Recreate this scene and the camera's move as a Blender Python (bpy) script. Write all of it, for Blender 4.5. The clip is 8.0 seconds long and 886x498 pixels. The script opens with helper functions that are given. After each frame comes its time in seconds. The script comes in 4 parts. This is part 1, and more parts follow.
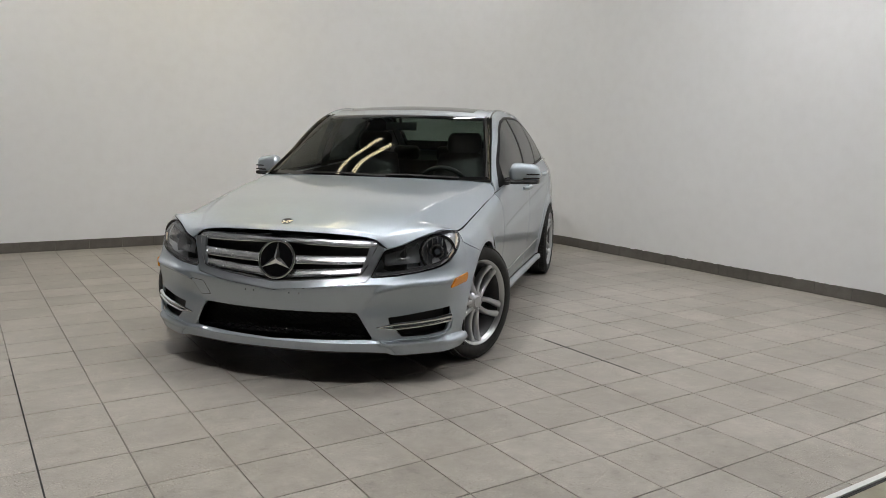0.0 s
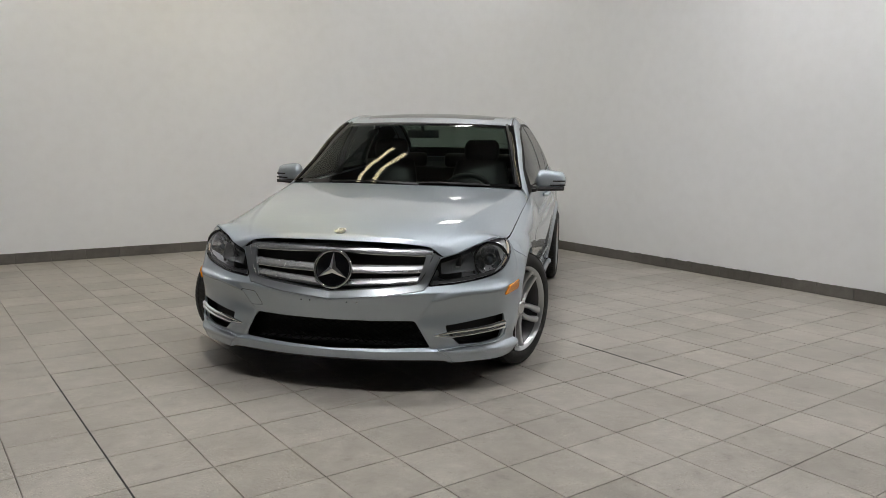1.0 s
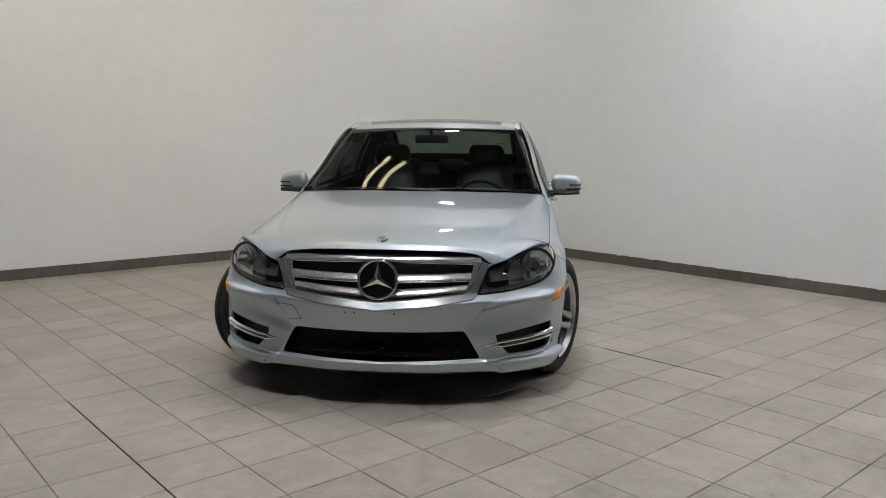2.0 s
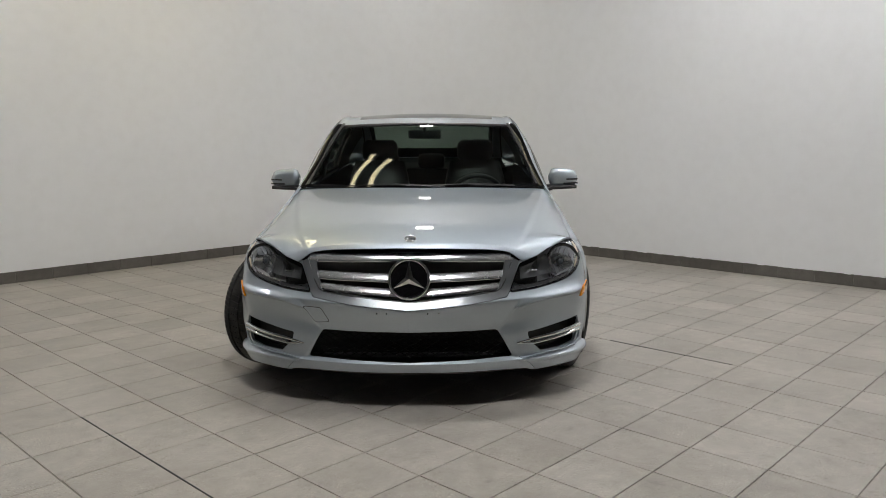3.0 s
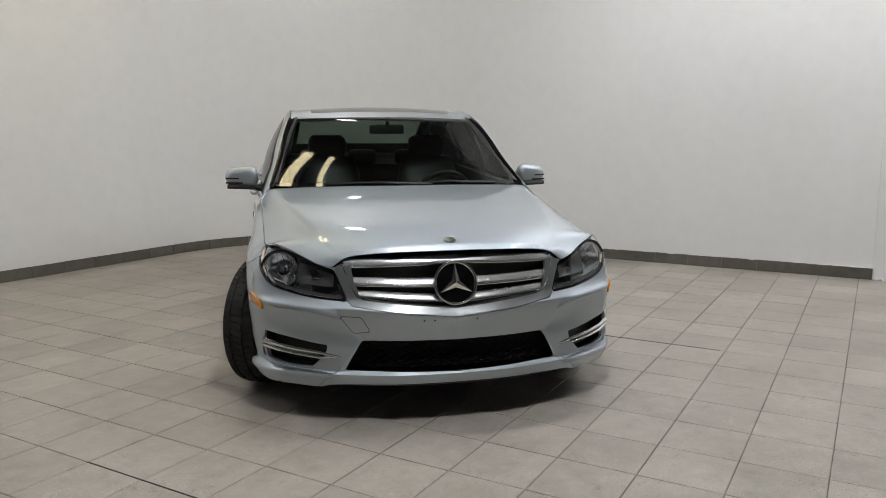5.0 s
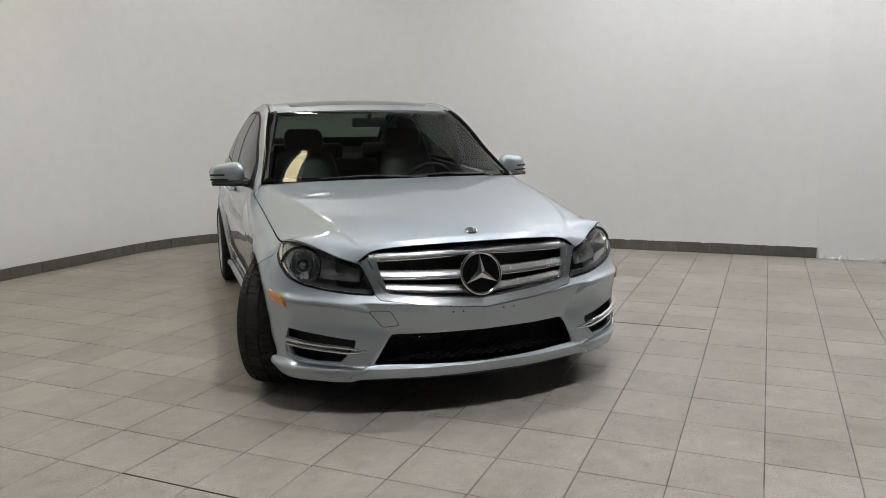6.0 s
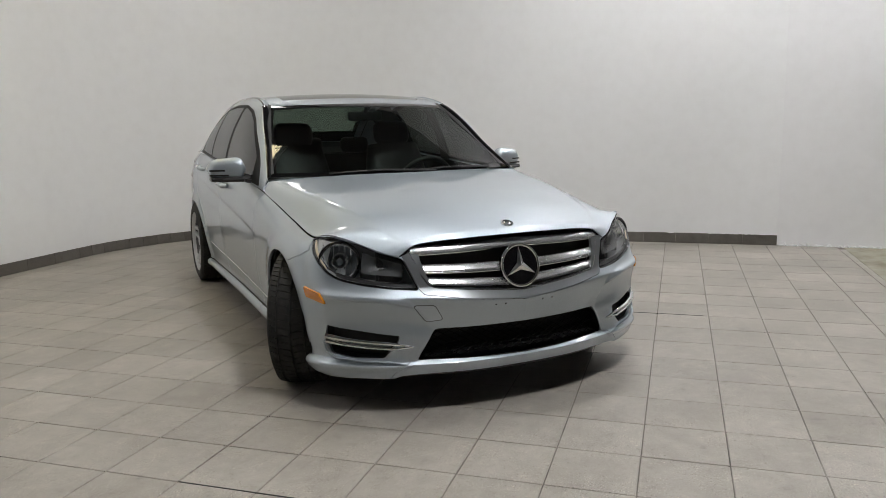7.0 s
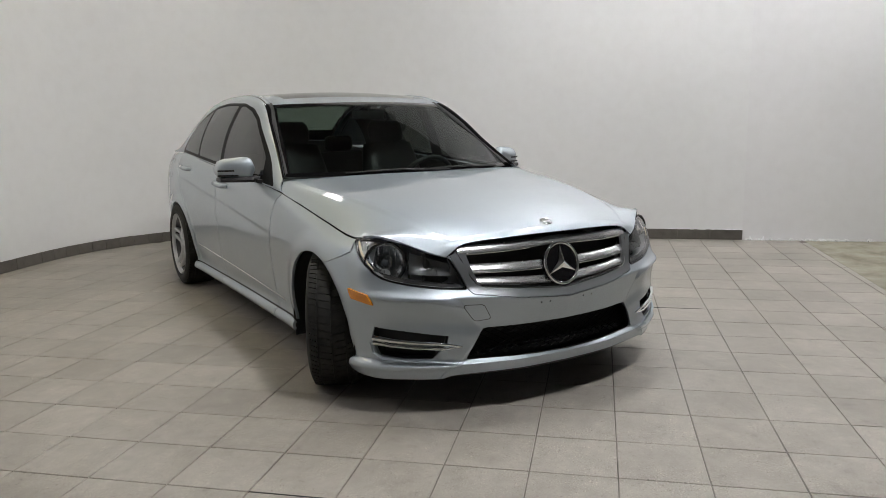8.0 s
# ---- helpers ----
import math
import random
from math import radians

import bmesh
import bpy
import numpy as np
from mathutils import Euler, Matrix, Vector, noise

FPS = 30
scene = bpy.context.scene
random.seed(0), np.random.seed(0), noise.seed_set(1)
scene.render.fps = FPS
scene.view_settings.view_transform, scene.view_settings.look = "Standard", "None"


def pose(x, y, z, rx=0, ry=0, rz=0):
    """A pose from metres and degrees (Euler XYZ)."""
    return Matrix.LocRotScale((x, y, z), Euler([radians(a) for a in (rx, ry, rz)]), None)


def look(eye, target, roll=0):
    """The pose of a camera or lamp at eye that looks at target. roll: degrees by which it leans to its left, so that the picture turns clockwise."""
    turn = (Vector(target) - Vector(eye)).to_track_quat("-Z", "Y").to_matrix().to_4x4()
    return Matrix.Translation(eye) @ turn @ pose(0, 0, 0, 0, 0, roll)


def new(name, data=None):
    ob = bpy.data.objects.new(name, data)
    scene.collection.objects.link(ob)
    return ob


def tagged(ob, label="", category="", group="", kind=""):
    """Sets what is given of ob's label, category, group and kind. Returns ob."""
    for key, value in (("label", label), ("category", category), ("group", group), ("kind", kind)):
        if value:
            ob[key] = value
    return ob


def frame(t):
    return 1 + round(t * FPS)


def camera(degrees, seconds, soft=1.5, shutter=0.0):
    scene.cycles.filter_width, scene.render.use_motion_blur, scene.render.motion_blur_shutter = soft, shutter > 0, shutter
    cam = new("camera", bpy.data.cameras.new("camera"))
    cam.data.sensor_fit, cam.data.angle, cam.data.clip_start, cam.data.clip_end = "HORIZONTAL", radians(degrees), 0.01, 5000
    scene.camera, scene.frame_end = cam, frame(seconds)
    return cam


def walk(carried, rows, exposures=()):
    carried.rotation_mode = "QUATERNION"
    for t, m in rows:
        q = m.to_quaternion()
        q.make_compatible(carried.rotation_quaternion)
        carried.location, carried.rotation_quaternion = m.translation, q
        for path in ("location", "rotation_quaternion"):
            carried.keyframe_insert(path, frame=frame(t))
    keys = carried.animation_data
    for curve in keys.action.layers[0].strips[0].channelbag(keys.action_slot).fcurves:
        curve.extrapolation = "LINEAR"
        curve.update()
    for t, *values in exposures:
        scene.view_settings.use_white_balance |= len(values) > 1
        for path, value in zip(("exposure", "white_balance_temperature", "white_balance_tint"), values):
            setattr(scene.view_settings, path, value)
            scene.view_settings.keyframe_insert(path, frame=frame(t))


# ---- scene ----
cam = camera(60.8, 8.0, soft=0.65)
PATH = [
    (0, (-0.009, -0.08, 1.209), (1.071, 1.578, 0.913), 1.3),
    (0.5, (-0.216, 0.05, 1.218), (0.911, 1.677, 0.929), 1.2),
    (1, (-0.424, 0.163, 1.226), (0.751, 1.756, 0.942), 1.1),
    (1.5, (-0.58, 0.354, 1.205), (0.652, 1.905, 0.927), 0.7),
    (1.7, (-0.65, 0.451, 1.202), (0.612, 1.979, 0.933), 0.6),
    (2.8, (-1.006, 0.852, 1.221), (0.401, 2.246, 0.942), -0.2),
    (3, (-1.063, 0.936, 1.223), (0.375, 2.297, 0.941), -0.2),
    (3.5, (-1.175, 1.192, 1.233), (0.342, 2.465, 0.952), -0.1),
    (4, (-1.29, 1.379, 1.218), (0.297, 2.565, 0.944), -0.1),
    (4.2, (-1.36, 1.473, 1.224), (0.259, 2.615, 0.951), 0.0),
    (5.3, (-1.548, 1.944, 1.227), (0.199, 2.868, 0.924), -0.4),
    (5.5, (-1.582, 2.015, 1.227), (0.186, 2.899, 0.922), -0.7),
    (6, (-1.735, 2.246, 1.224), (0.079, 3.027, 0.909), -0.9),
    (6.5, (-1.865, 2.468, 1.23), (-0.014, 3.153, 0.906), -1.1),
    (7, (-1.897, 2.725, 1.22), (-0.014, 3.313, 0.89), -1.1),
    (7.5, (-1.939, 2.959, 1.224), (-0.028, 3.445, 0.889), -1.0),
    (8, (-2.021, 3.215, 1.234), (-0.091, 3.615, 0.896), -1.0),
]
walk(cam, [(t, look(eye, target, roll)) for t, eye, target, roll in PATH], [(0, .18), (1.5, .12), (3.5, .14), (5.5, .20), (8, .24)])

# ---- world and lights ----
world = bpy.data.worlds.new("world")
scene.world = world
world.use_nodes = True
world.node_tree.nodes["Background"].inputs["Color"].default_value = (0.8, 0.85, 0.9, 1)
world.node_tree.nodes["Background"].inputs["Strength"].default_value = 0.05


def glow(name, colour, strength):
    m = bpy.data.materials.new(name)
    m.use_nodes = True
    b = m.node_tree.nodes["Principled BSDF"]
    b.inputs["Base Color"].default_value = (0.9, 0.9, 0.9, 1)
    b.inputs["Emission Color"].default_value = (*colour, 1)
    b.inputs["Emission Strength"].default_value = strength
    return m


TUBE_BRIGHT = glow("bright_tube", (1.0, 0.99, 0.985), 620)
# white and soft fill: made-up sources for the brightness of walls and floor
FILL_WHITE = glow("white_fill", (1.0, 0.99, 0.99), 350)
FILL_SOFT = glow("soft_fill", (1.0, 0.985, 0.975), 180)
TUBE_WARM = glow("warm_tube", (1.0, 0.86, 0.52), 9.5)
PANEL_OVER = glow("panel_over_car", (1.0, 0.99, 0.985), 90)
PANEL_WHITE = glow("panel_white", (1.0, 0.985, 0.96), 20)

# ---- materials ----
def nodes_of(name):
    m = bpy.data.materials.new(name)
    m.use_nodes = True
    return m, m.node_tree, m.node_tree.nodes["Principled BSDF"]


def add(tree, kind, **values):
    n = tree.nodes.new(kind)
    for key, value in values.items():
        n.inputs[key.replace("_", " ")].default_value = value
    return n


def noise_on(tree, scale, detail=4.0, rough=0.55, coords="Object"):
    c = tree.nodes.new("ShaderNodeTexCoord")
    n = add(tree, "ShaderNodeTexNoise", Scale=scale, Detail=detail, Roughness=rough)
    tree.links.new(c.outputs[coords], n.inputs["Vector"])
    return n


def ramp(tree, source, stops):
    r = tree.nodes.new("ShaderNodeValToRGB")
    els = r.color_ramp.elements
    els[0].position, els[0].color = stops[0][0], (*stops[0][1], 1)
    els[1].position, els[1].color = stops[-1][0], (*stops[-1][1], 1)
    for at, colour in stops[1:-1]:
        els.new(at).color = (*colour, 1)
    tree.links.new(source, r.inputs["Fac"])
    return r.outputs["Color"]


def mix(tree, fac, a, b, how="MIX"):
    m = tree.nodes.new("ShaderNodeMix")
    m.data_type, m.blend_type = "RGBA", how
    for value, at in ((fac, 0), (a, 6), (b, 7)):
        if isinstance(value, (int, float)):
            m.inputs[at].default_value = value
        elif isinstance(value, tuple):
            m.inputs[at].default_value = (*value, 1)
        else:
            tree.links.new(value, m.inputs[at])
    return m.outputs[2]


def bump(tree, b, height, strength=0.1, distance=0.01):
    n = add(tree, "ShaderNodeBump", Strength=strength, Distance=distance)
    tree.links.new(height, n.inputs["Height"])
    tree.links.new(n.outputs["Normal"], b.inputs["Normal"])


def plain(name, colour, rough=0.5, metal=0.0, **extra):
    """A plain surface with slight unevenness of its gloss."""
    m, tree, b = nodes_of(name)
    b.inputs["Base Color"].default_value = (*colour, 1)
    b.inputs["Metallic"].default_value = metal
    b.inputs["Roughness"].default_value = rough
    for key, value in extra.items():
        b.inputs[key.replace("_", " ")].default_value = value
    if rough > 0.12:
        n = noise_on(tree, 40)
        r = add(tree, "ShaderNodeMapRange", From_Min=0.3, From_Max=0.7, To_Min=rough * 0.94, To_Max=rough * 1.06)
        tree.links.new(n.outputs["Fac"], r.inputs["Value"])
        tree.links.new(r.outputs["Result"], b.inputs["Roughness"])
    return m


def car_paint():
    m, tree, b = nodes_of("silver_paint")
    flake = noise_on(tree, 2500, 1.0)
    cloud = noise_on(tree, 3, 2.0)
    c = ramp(tree, flake.outputs["Fac"], [(0.35, (0.400, 0.450, 0.495)), (0.65, (0.488, 0.546, 0.598))])
    tree.links.new(c, b.inputs["Base Color"])
    b.inputs["Metallic"].default_value = 0.88
    r = add(tree, "ShaderNodeMapRange", From_Min=0.3, From_Max=0.7, To_Min=0.48, To_Max=0.52)
    tree.links.new(cloud.outputs["Fac"], r.inputs["Value"])
    tree.links.new(r.outputs["Result"], b.inputs["Roughness"])
    b.inputs["Coat Weight"].default_value = 1.0
    b.inputs["Coat Roughness"].default_value = 0.025
    b.inputs["Coat IOR"].default_value = 1.6
    return m


def pane(name, tint, gloss=1.0, rough=0.0, slant=0.75, least=0.05, rise=5.0):
    """Thin glass: it lets light through and mirrors more at a slant."""
    m = bpy.data.materials.new(name)
    m.use_nodes = True
    tree = m.node_tree
    tree.nodes.remove(tree.nodes["Principled BSDF"])
    clear, shine, mixer = tree.nodes.new("ShaderNodeBsdfTransparent"), tree.nodes.new("ShaderNodeBsdfGlossy"), tree.nodes.new("ShaderNodeMixShader")
    clear.inputs["Color"].default_value = (*tint, 1)
    shine.inputs["Roughness"].default_value = rough
    shine.inputs["Color"].default_value = (gloss, gloss, gloss, 1)
    f = add(tree, "ShaderNodeLayerWeight", Blend=0.5)
    power, scale = tree.nodes.new("ShaderNodeMath"), tree.nodes.new("ShaderNodeMath")
    power.operation, scale.operation = "POWER", "MULTIPLY_ADD"
    power.inputs[1].default_value = rise
    scale.inputs[1].default_value, scale.inputs[2].default_value = slant, least
    tree.links.new(f.outputs["Facing"], power.inputs[0])
    tree.links.new(power.outputs["Value"], scale.inputs[0])
    tree.links.new(scale.outputs["Value"], mixer.inputs["Fac"])
    tree.links.new(clear.outputs["BSDF"], mixer.inputs[1])
    tree.links.new(shine.outputs["BSDF"], mixer.inputs[2])
    tree.links.new(mixer.outputs["Shader"], tree.nodes["Material Output"].inputs["Surface"])
    return m


def rubber():
    m, tree, b = nodes_of("tyre_rubber")
    n = noise_on(tree, 30, 5.0)
    tree.links.new(ramp(tree, n.outputs["Fac"], [(0.3, (0.012, 0.012, 0.012)), (0.7, (0.030, 0.029, 0.027))]), b.inputs["Base Color"])
    b.inputs["Roughness"].default_value = 0.66
    b.inputs["Specular IOR Level"].default_value = 0.3
    bump(tree, b, noise_on(tree, 300).outputs["Fac"], 0.15, 0.002)
    return m


def wall_paint(name, base):
    m, tree, b = nodes_of(name)
    big, small = noise_on(tree, 0.5, 3.0), noise_on(tree, 9, 5.0)
    dark = tuple(c * 0.95 for c in base)
    c = ramp(tree, big.outputs["Fac"], [(0.3, dark), (0.7, base)])
    spots = ramp(tree, small.outputs["Fac"], [(0.25, (0.97, 0.968, 0.966)), (0.6, (1, 1, 1))])
    tree.links.new(mix(tree, 1.0, c, spots, "MULTIPLY"), b.inputs["Base Color"])
    b.inputs["Roughness"].default_value = 0.55
    bump(tree, b, noise_on(tree, 60, 4.0).outputs["Fac"], 0.12, 0.004)
    return m


def tile(name, dark, light, tint_each=True, grit=1.0):
    """Glazed stoneware: fine light and dark specks, stains, and a tone of its own for each tile."""
    m, tree, b = nodes_of(name)
    g = tree.nodes.new("ShaderNodeNewGeometry")
    where = g.outputs["Position"]

    def n(scale, detail, rough=0.6):
        k = add(tree, "ShaderNodeTexNoise", Scale=scale, Detail=detail, Roughness=rough)
        tree.links.new(where, k.inputs["Vector"])
        return k.outputs["Fac"]
    stains, cloud, speck, pits = n(1.6, 5.0), n(11, 6.0, 0.75), n(190, 1.0), n(90, 1.0)
    c = ramp(tree, stains, [(0.3, dark), (0.68, light)])
    c = mix(tree, 1.0, c, ramp(tree, cloud, [(0.28, (0.60, 0.59, 0.57)), (0.40, (0.88, 0.875, 0.865)), (0.55, (1.0, 1.0, 1.0)), (0.72, (1.18, 1.18, 1.17))]), "MULTIPLY")
    patch = add(tree, "ShaderNodeMapRange", From_Min=0.40, From_Max=0.62, To_Min=0.2 * grit, To_Max=0.85 * grit)
    tree.links.new(n(5.0, 4.0), patch.inputs["Value"])
    where_grit = patch.outputs["Result"]
    c = mix(tree, where_grit, c, ramp(tree, speck, [(0.32, (0.42, 0.39, 0.36)), (0.38, (1, 1, 1)), (0.62, (1, 1, 1)), (0.68, (1.8, 1.78, 1.72))]), "MULTIPLY")
    c = mix(tree, where_grit, c, ramp(tree, pits, [(0.29, (0.30, 0.28, 0.26)), (0.32, (1, 1, 1)), (0.69, (1, 1, 1)), (0.715, (1.65, 1.63, 1.57))]), "MULTIPLY")
    info = tree.nodes.new("ShaderNodeObjectInfo")
    island = g.outputs["Random Per Island"]
    each = ramp(tree, info.outputs["Random"] if tint_each else island, [(0.0, (0.91, 0.905, 0.895)), (1.0, (1.06, 1.06, 1.06))])
    tree.links.new(mix(tree, 1.0, c, each, "MULTIPLY"), b.inputs["Base Color"])
    r = add(tree, "ShaderNodeMapRange", From_Min=0.3, From_Max=0.7, To_Min=0.36, To_Max=0.58)
    tree.links.new(cloud, r.inputs["Value"])
    tree.links.new(r.outputs["Result"], b.inputs["Roughness"])
    bump(tree, b, mix(tree, 0.5, speck, cloud), 0.12, 0.003)
    return m


def mottled(name, stops, scale, rough=0.7, relief=0.2):
    m, tree, b = nodes_of(name)
    n = noise_on(tree, scale, 6.0, 0.65)
    tree.links.new(ramp(tree, n.outputs["Fac"], stops), b.inputs["Base Color"])
    b.inputs["Roughness"].default_value = rough
    bump(tree, b, noise_on(tree, scale * 12).outputs["Fac"], relief, 0.004)
    return m


PAINT = car_paint()
BLACK = plain("black_plastic", (0.007, 0.007, 0.008), 0.5)
TRIM = plain("window_trim_black", (0.004, 0.004, 0.004), 0.5, Specular_IOR_Level=0.1)
MESHBLACK = plain("mesh_black", (0.004, 0.004, 0.0045), 0.6, Specular_IOR_Level=0.2)
BORDER = plain("screen_border", (0.004, 0.004, 0.0045), 0.02, Specular_IOR_Level=0.4)
GLOSSBLACK = plain("gloss_black", (0.006, 0.006, 0.007), 0.06)
LAMPBLACK = plain("lamp_black", (0.36, 0.37, 0.38), 0.38, 0.2)
CHROME = plain("chrome", (0.78, 0.79, 0.80), 0.06, 1.0)
CHROME_DARK = plain("dark_chrome", (0.50, 0.51, 0.53), 0.22, 1.0)
SLAT = plain("slat_silver", (0.76, 0.77, 0.785), 0.26, 0.8, Coat_Weight=0.8)
ALLOY = plain("alloy", (0.50, 0.51, 0.52), 0.30, 0.85, Coat_Weight=0.6)
SURROUND = plain("surround_silver", (0.26, 0.275, 0.29), 0.36, 0.7, Coat_Weight=0.6)
BARREL = plain("barrel_grey", (0.10, 0.10, 0.105), 0.45, 0.5)
STEEL = plain("steel", (0.16, 0.155, 0.15), 0.4, 0.9)
AMBER = plain("amber", (0.74, 0.25, 0.010), 0.12, Coat_Weight=1.0)
LAMPCHROME = plain("lamp_chrome", (0.80, 0.81, 0.82), 0.14, 1.0)
SIDECHROME = plain("side_chrome", (0.5, 0.51, 0.52), 0.32, 0.85)
SMOKED = plain("smoked_chrome", (0.075, 0.078, 0.08), 0.42, 0.55)
CREAM = plain("lamp_cream", (0.70, 0.60, 0.44), 0.3)
LENSBALL = plain("projector_glass", (0.10, 0.115, 0.13), 0.04, 0.3, Coat_Weight=1.0)
LENS = pane("lens", (0.94, 0.95, 0.96), least=0.09)
TINTED = pane("tinted_glass", (0.06, 0.066, 0.061), slant=0.55, rise=3.4)
REARGLASS = pane("rear_glass", (0.20, 0.25, 0.21))
WINDSCREEN = pane("windscreen_glass", (0.50, 0.56, 0.53), slant=0.26, least=0.045)
RUBBER = rubber()
LEATHER = plain("black_leather", (0.016, 0.016, 0.016), 0.42)
DASH = plain("dash_black", (0.016, 0.017, 0.017), 0.5)
LINER = plain("headliner_grey", (0.20, 0.20, 0.19), 0.9)
WALL = wall_paint("wall_paint", (0.87, 0.875, 0.885))
WALL_COOL = wall_paint("wall_paint_cool", (0.86, 0.86, 0.875))
# dark base puts the unlit room behind the camera into the colour
WALL_UNLIT = wall_paint("wall_unlit", (0.10, 0.10, 0.10))
CEIL = wall_paint("ceiling_paint", (0.15, 0.15, 0.152))
TILE = tile("floor_tile", (0.318, 0.295, 0.262), (0.428, 0.401, 0.361))
TILE_REST = tile("floor_tile_rest", (0.318, 0.295, 0.262), (0.428, 0.401, 0.361), False)
BASE = tile("base_tile", (0.105, 0.096, 0.085), (0.145, 0.134, 0.12), grit=0.25)
GROUT = mottled("grout", [(0.34, (0.06, 0.053, 0.045)), (0.5, (0.165, 0.15, 0.13)), (0.66, (0.33, 0.31, 0.275))], 3.2, 0.9)
JOINT_AND_SHADE = mottled("dark_joint_and_shade", [(0.3, (0.012, 0.012, 0.012)), (0.7, (0.03, 0.029, 0.027))], 20, 0.8)
CONCRETE = mottled("bare_concrete", [(0.3, (0.20, 0.185, 0.13)), (0.5, (0.33, 0.31, 0.24)), (0.7, (0.42, 0.40, 0.33))], 3.5, 0.85)
STRIP = plain("white_strip", (0.75, 0.75, 0.74), 0.45)

# ---- mesh helpers ----
def part(name, bm, material, parent=None, label=""):
    """Links a bmesh as one mesh object."""
    me = bpy.data.meshes.new(name)
    bm.to_mesh(me)
    bm.free()
    ob = new(name, me)
    if material:
        me.materials.append(material)
    if parent:
        ob.parent = parent
    if label:
        ob["label"] = label
    return ob


def smooth(ob, angle=35):
    me = ob.data
    me.polygons.foreach_set("use_smooth", [True] * len(me.polygons))
    me.set_sharp_from_angle(angle=radians(angle))
    return ob


def box(bm, lo, hi, bevel=0.0):
    lo, hi = Vector(lo), Vector(hi)
    made = bmesh.ops.create_cube(bm, size=1, matrix=Matrix.Translation((lo + hi) / 2) @ Matrix.Diagonal((*(hi - lo), 1)))
    if bevel:
        edges = {e for v in made["verts"] for e in v.link_edges}
        bmesh.ops.bevel(bm, geom=list(edges), offset=bevel, segments=2, profile=0.5, affect="EDGES")


def pchip(xs, ys):
    """A smooth curve through the given values that does not overshoot."""
    xs, ys = np.asarray(xs, float), np.asarray(ys, float)
    h, d = np.diff(xs), np.diff(ys) / np.diff(xs)
    m = np.zeros_like(ys)
    for i in range(1, len(xs) - 1):
        if d[i - 1] * d[i] > 0:
            w1, w2 = 2 * h[i] + h[i - 1], h[i] + 2 * h[i - 1]
            m[i] = (w1 + w2) / (w1 / d[i - 1] + w2 / d[i])
    m[0], m[-1] = d[0], d[-1]

    def value(q):
        q = np.clip(np.asarray(q, float), xs[0], xs[-1])
        i = np.clip(np.searchsorted(xs, q, side="right") - 1, 0, len(xs) - 2)
        t = (q - xs[i]) / h[i]
        return ((1 + 2 * t) * (1 - t) ** 2 * ys[i] + t * (1 - t) ** 2 * h[i] * m[i]
                + t * t * (3 - 2 * t) * ys[i + 1] + t * t * (t - 1) * h[i] * m[i + 1])
    return value


def spline(points, at=None):
    """A Catmull-Rom curve through points, by chord length or by the given knots; takes arrays of 0..1."""
    p = np.asarray(points, float)
    k = np.r_[0, np.cumsum(np.linalg.norm(np.diff(p, axis=0), axis=1))] if at is None else np.asarray(at, float)
    k = k / k[-1]
    m = np.zeros_like(p)
    m[1:-1] = (p[2:] - p[:-2]) / (k[2:] - k[:-2])[:, None]
    m[0], m[-1] = (p[1] - p[0]) / (k[1] - k[0]), (p[-1] - p[-2]) / (k[-1] - k[-2])

    def value(q):
        q = np.clip(np.asarray(q, float), 0, 1)
        i = np.clip(np.searchsorted(k, q, side="right") - 1, 0, len(k) - 2)
        h = (k[i + 1] - k[i])[..., None]
        t = ((q - k[i])[..., None]) / h
        return ((1 + 2 * t) * (1 - t) ** 2 * p[i] + t * (1 - t) ** 2 * h * m[i]
                + t * t * (3 - 2 * t) * p[i + 1] + t * t * (t - 1) * h * m[i + 1])
    value.knots = k
    return value


def grid_mesh(P, flip=False):
    """A bmesh sheet from an array of places [n, m, 3]."""
    n, m = P.shape[:2]
    bm = bmesh.new()
    vs = [[bm.verts.new(P[i, j]) for j in range(m)] for i in range(n)]
    for i in range(n - 1):
        for j in range(m - 1):
            f = [vs[i][j], vs[i + 1][j], vs[i + 1][j + 1], vs[i][j + 1]]
            bm.faces.new(f[::-1] if flip else f)
    return bm


def mirror(bm):
    """Adds the mirror image across the plane y = 0."""
    half = bmesh.ops.duplicate(bm, geom=bm.verts[:] + bm.edges[:] + bm.faces[:])["geom"]
    vs = [g for g in half if isinstance(g, bmesh.types.BMVert)]
    for v in vs:
        v.co.y = -v.co.y
    bmesh.ops.reverse_faces(bm, faces=[g for g in half if isinstance(g, bmesh.types.BMFace)])
    bmesh.ops.remove_doubles(bm, verts=bm.verts[:], dist=0.0004)
    return bm

CAR_POSE = pose(1.809, 3.851, -.013, 0, 0, -137.5)

# ---- the room ----
NORTH, EAST, WEST, SOUTH, HIGH = 8.20, 5.87, -7.0, -6.0, 4.15
R_CORNER, WALL_END, EDGE_Y = 1.92, 1.80, 1.225
bm = bmesh.new()
box(bm, (WEST - .2, SOUTH - .2, -0.2), (EAST + .25, NORTH + .25, -0.004))
floor = tagged(part("floor", bm, GROUT), "grey square stoneware floor tiles with dark joints", "floor", kind="structure")
bm = bmesh.new()
box(bm, (WEST, SOUTH, -0.004), (EAST + .2, EDGE_Y, -0.001))
tagged(part("concrete_floor", bm, CONCRETE), "bare blotchy concrete beside the tiles", "floor", kind="structure")
bm = bmesh.new()
box(bm, (1.2, 1.224, -.001), (3.2, 1.248, .008), .002)
tagged(part("edge_strip", bm, STRIP), "white strip along the edge of the tiles", "trim", kind="structure")
# thin black strip laid in for the shadow line below the white strip
bm = bmesh.new()
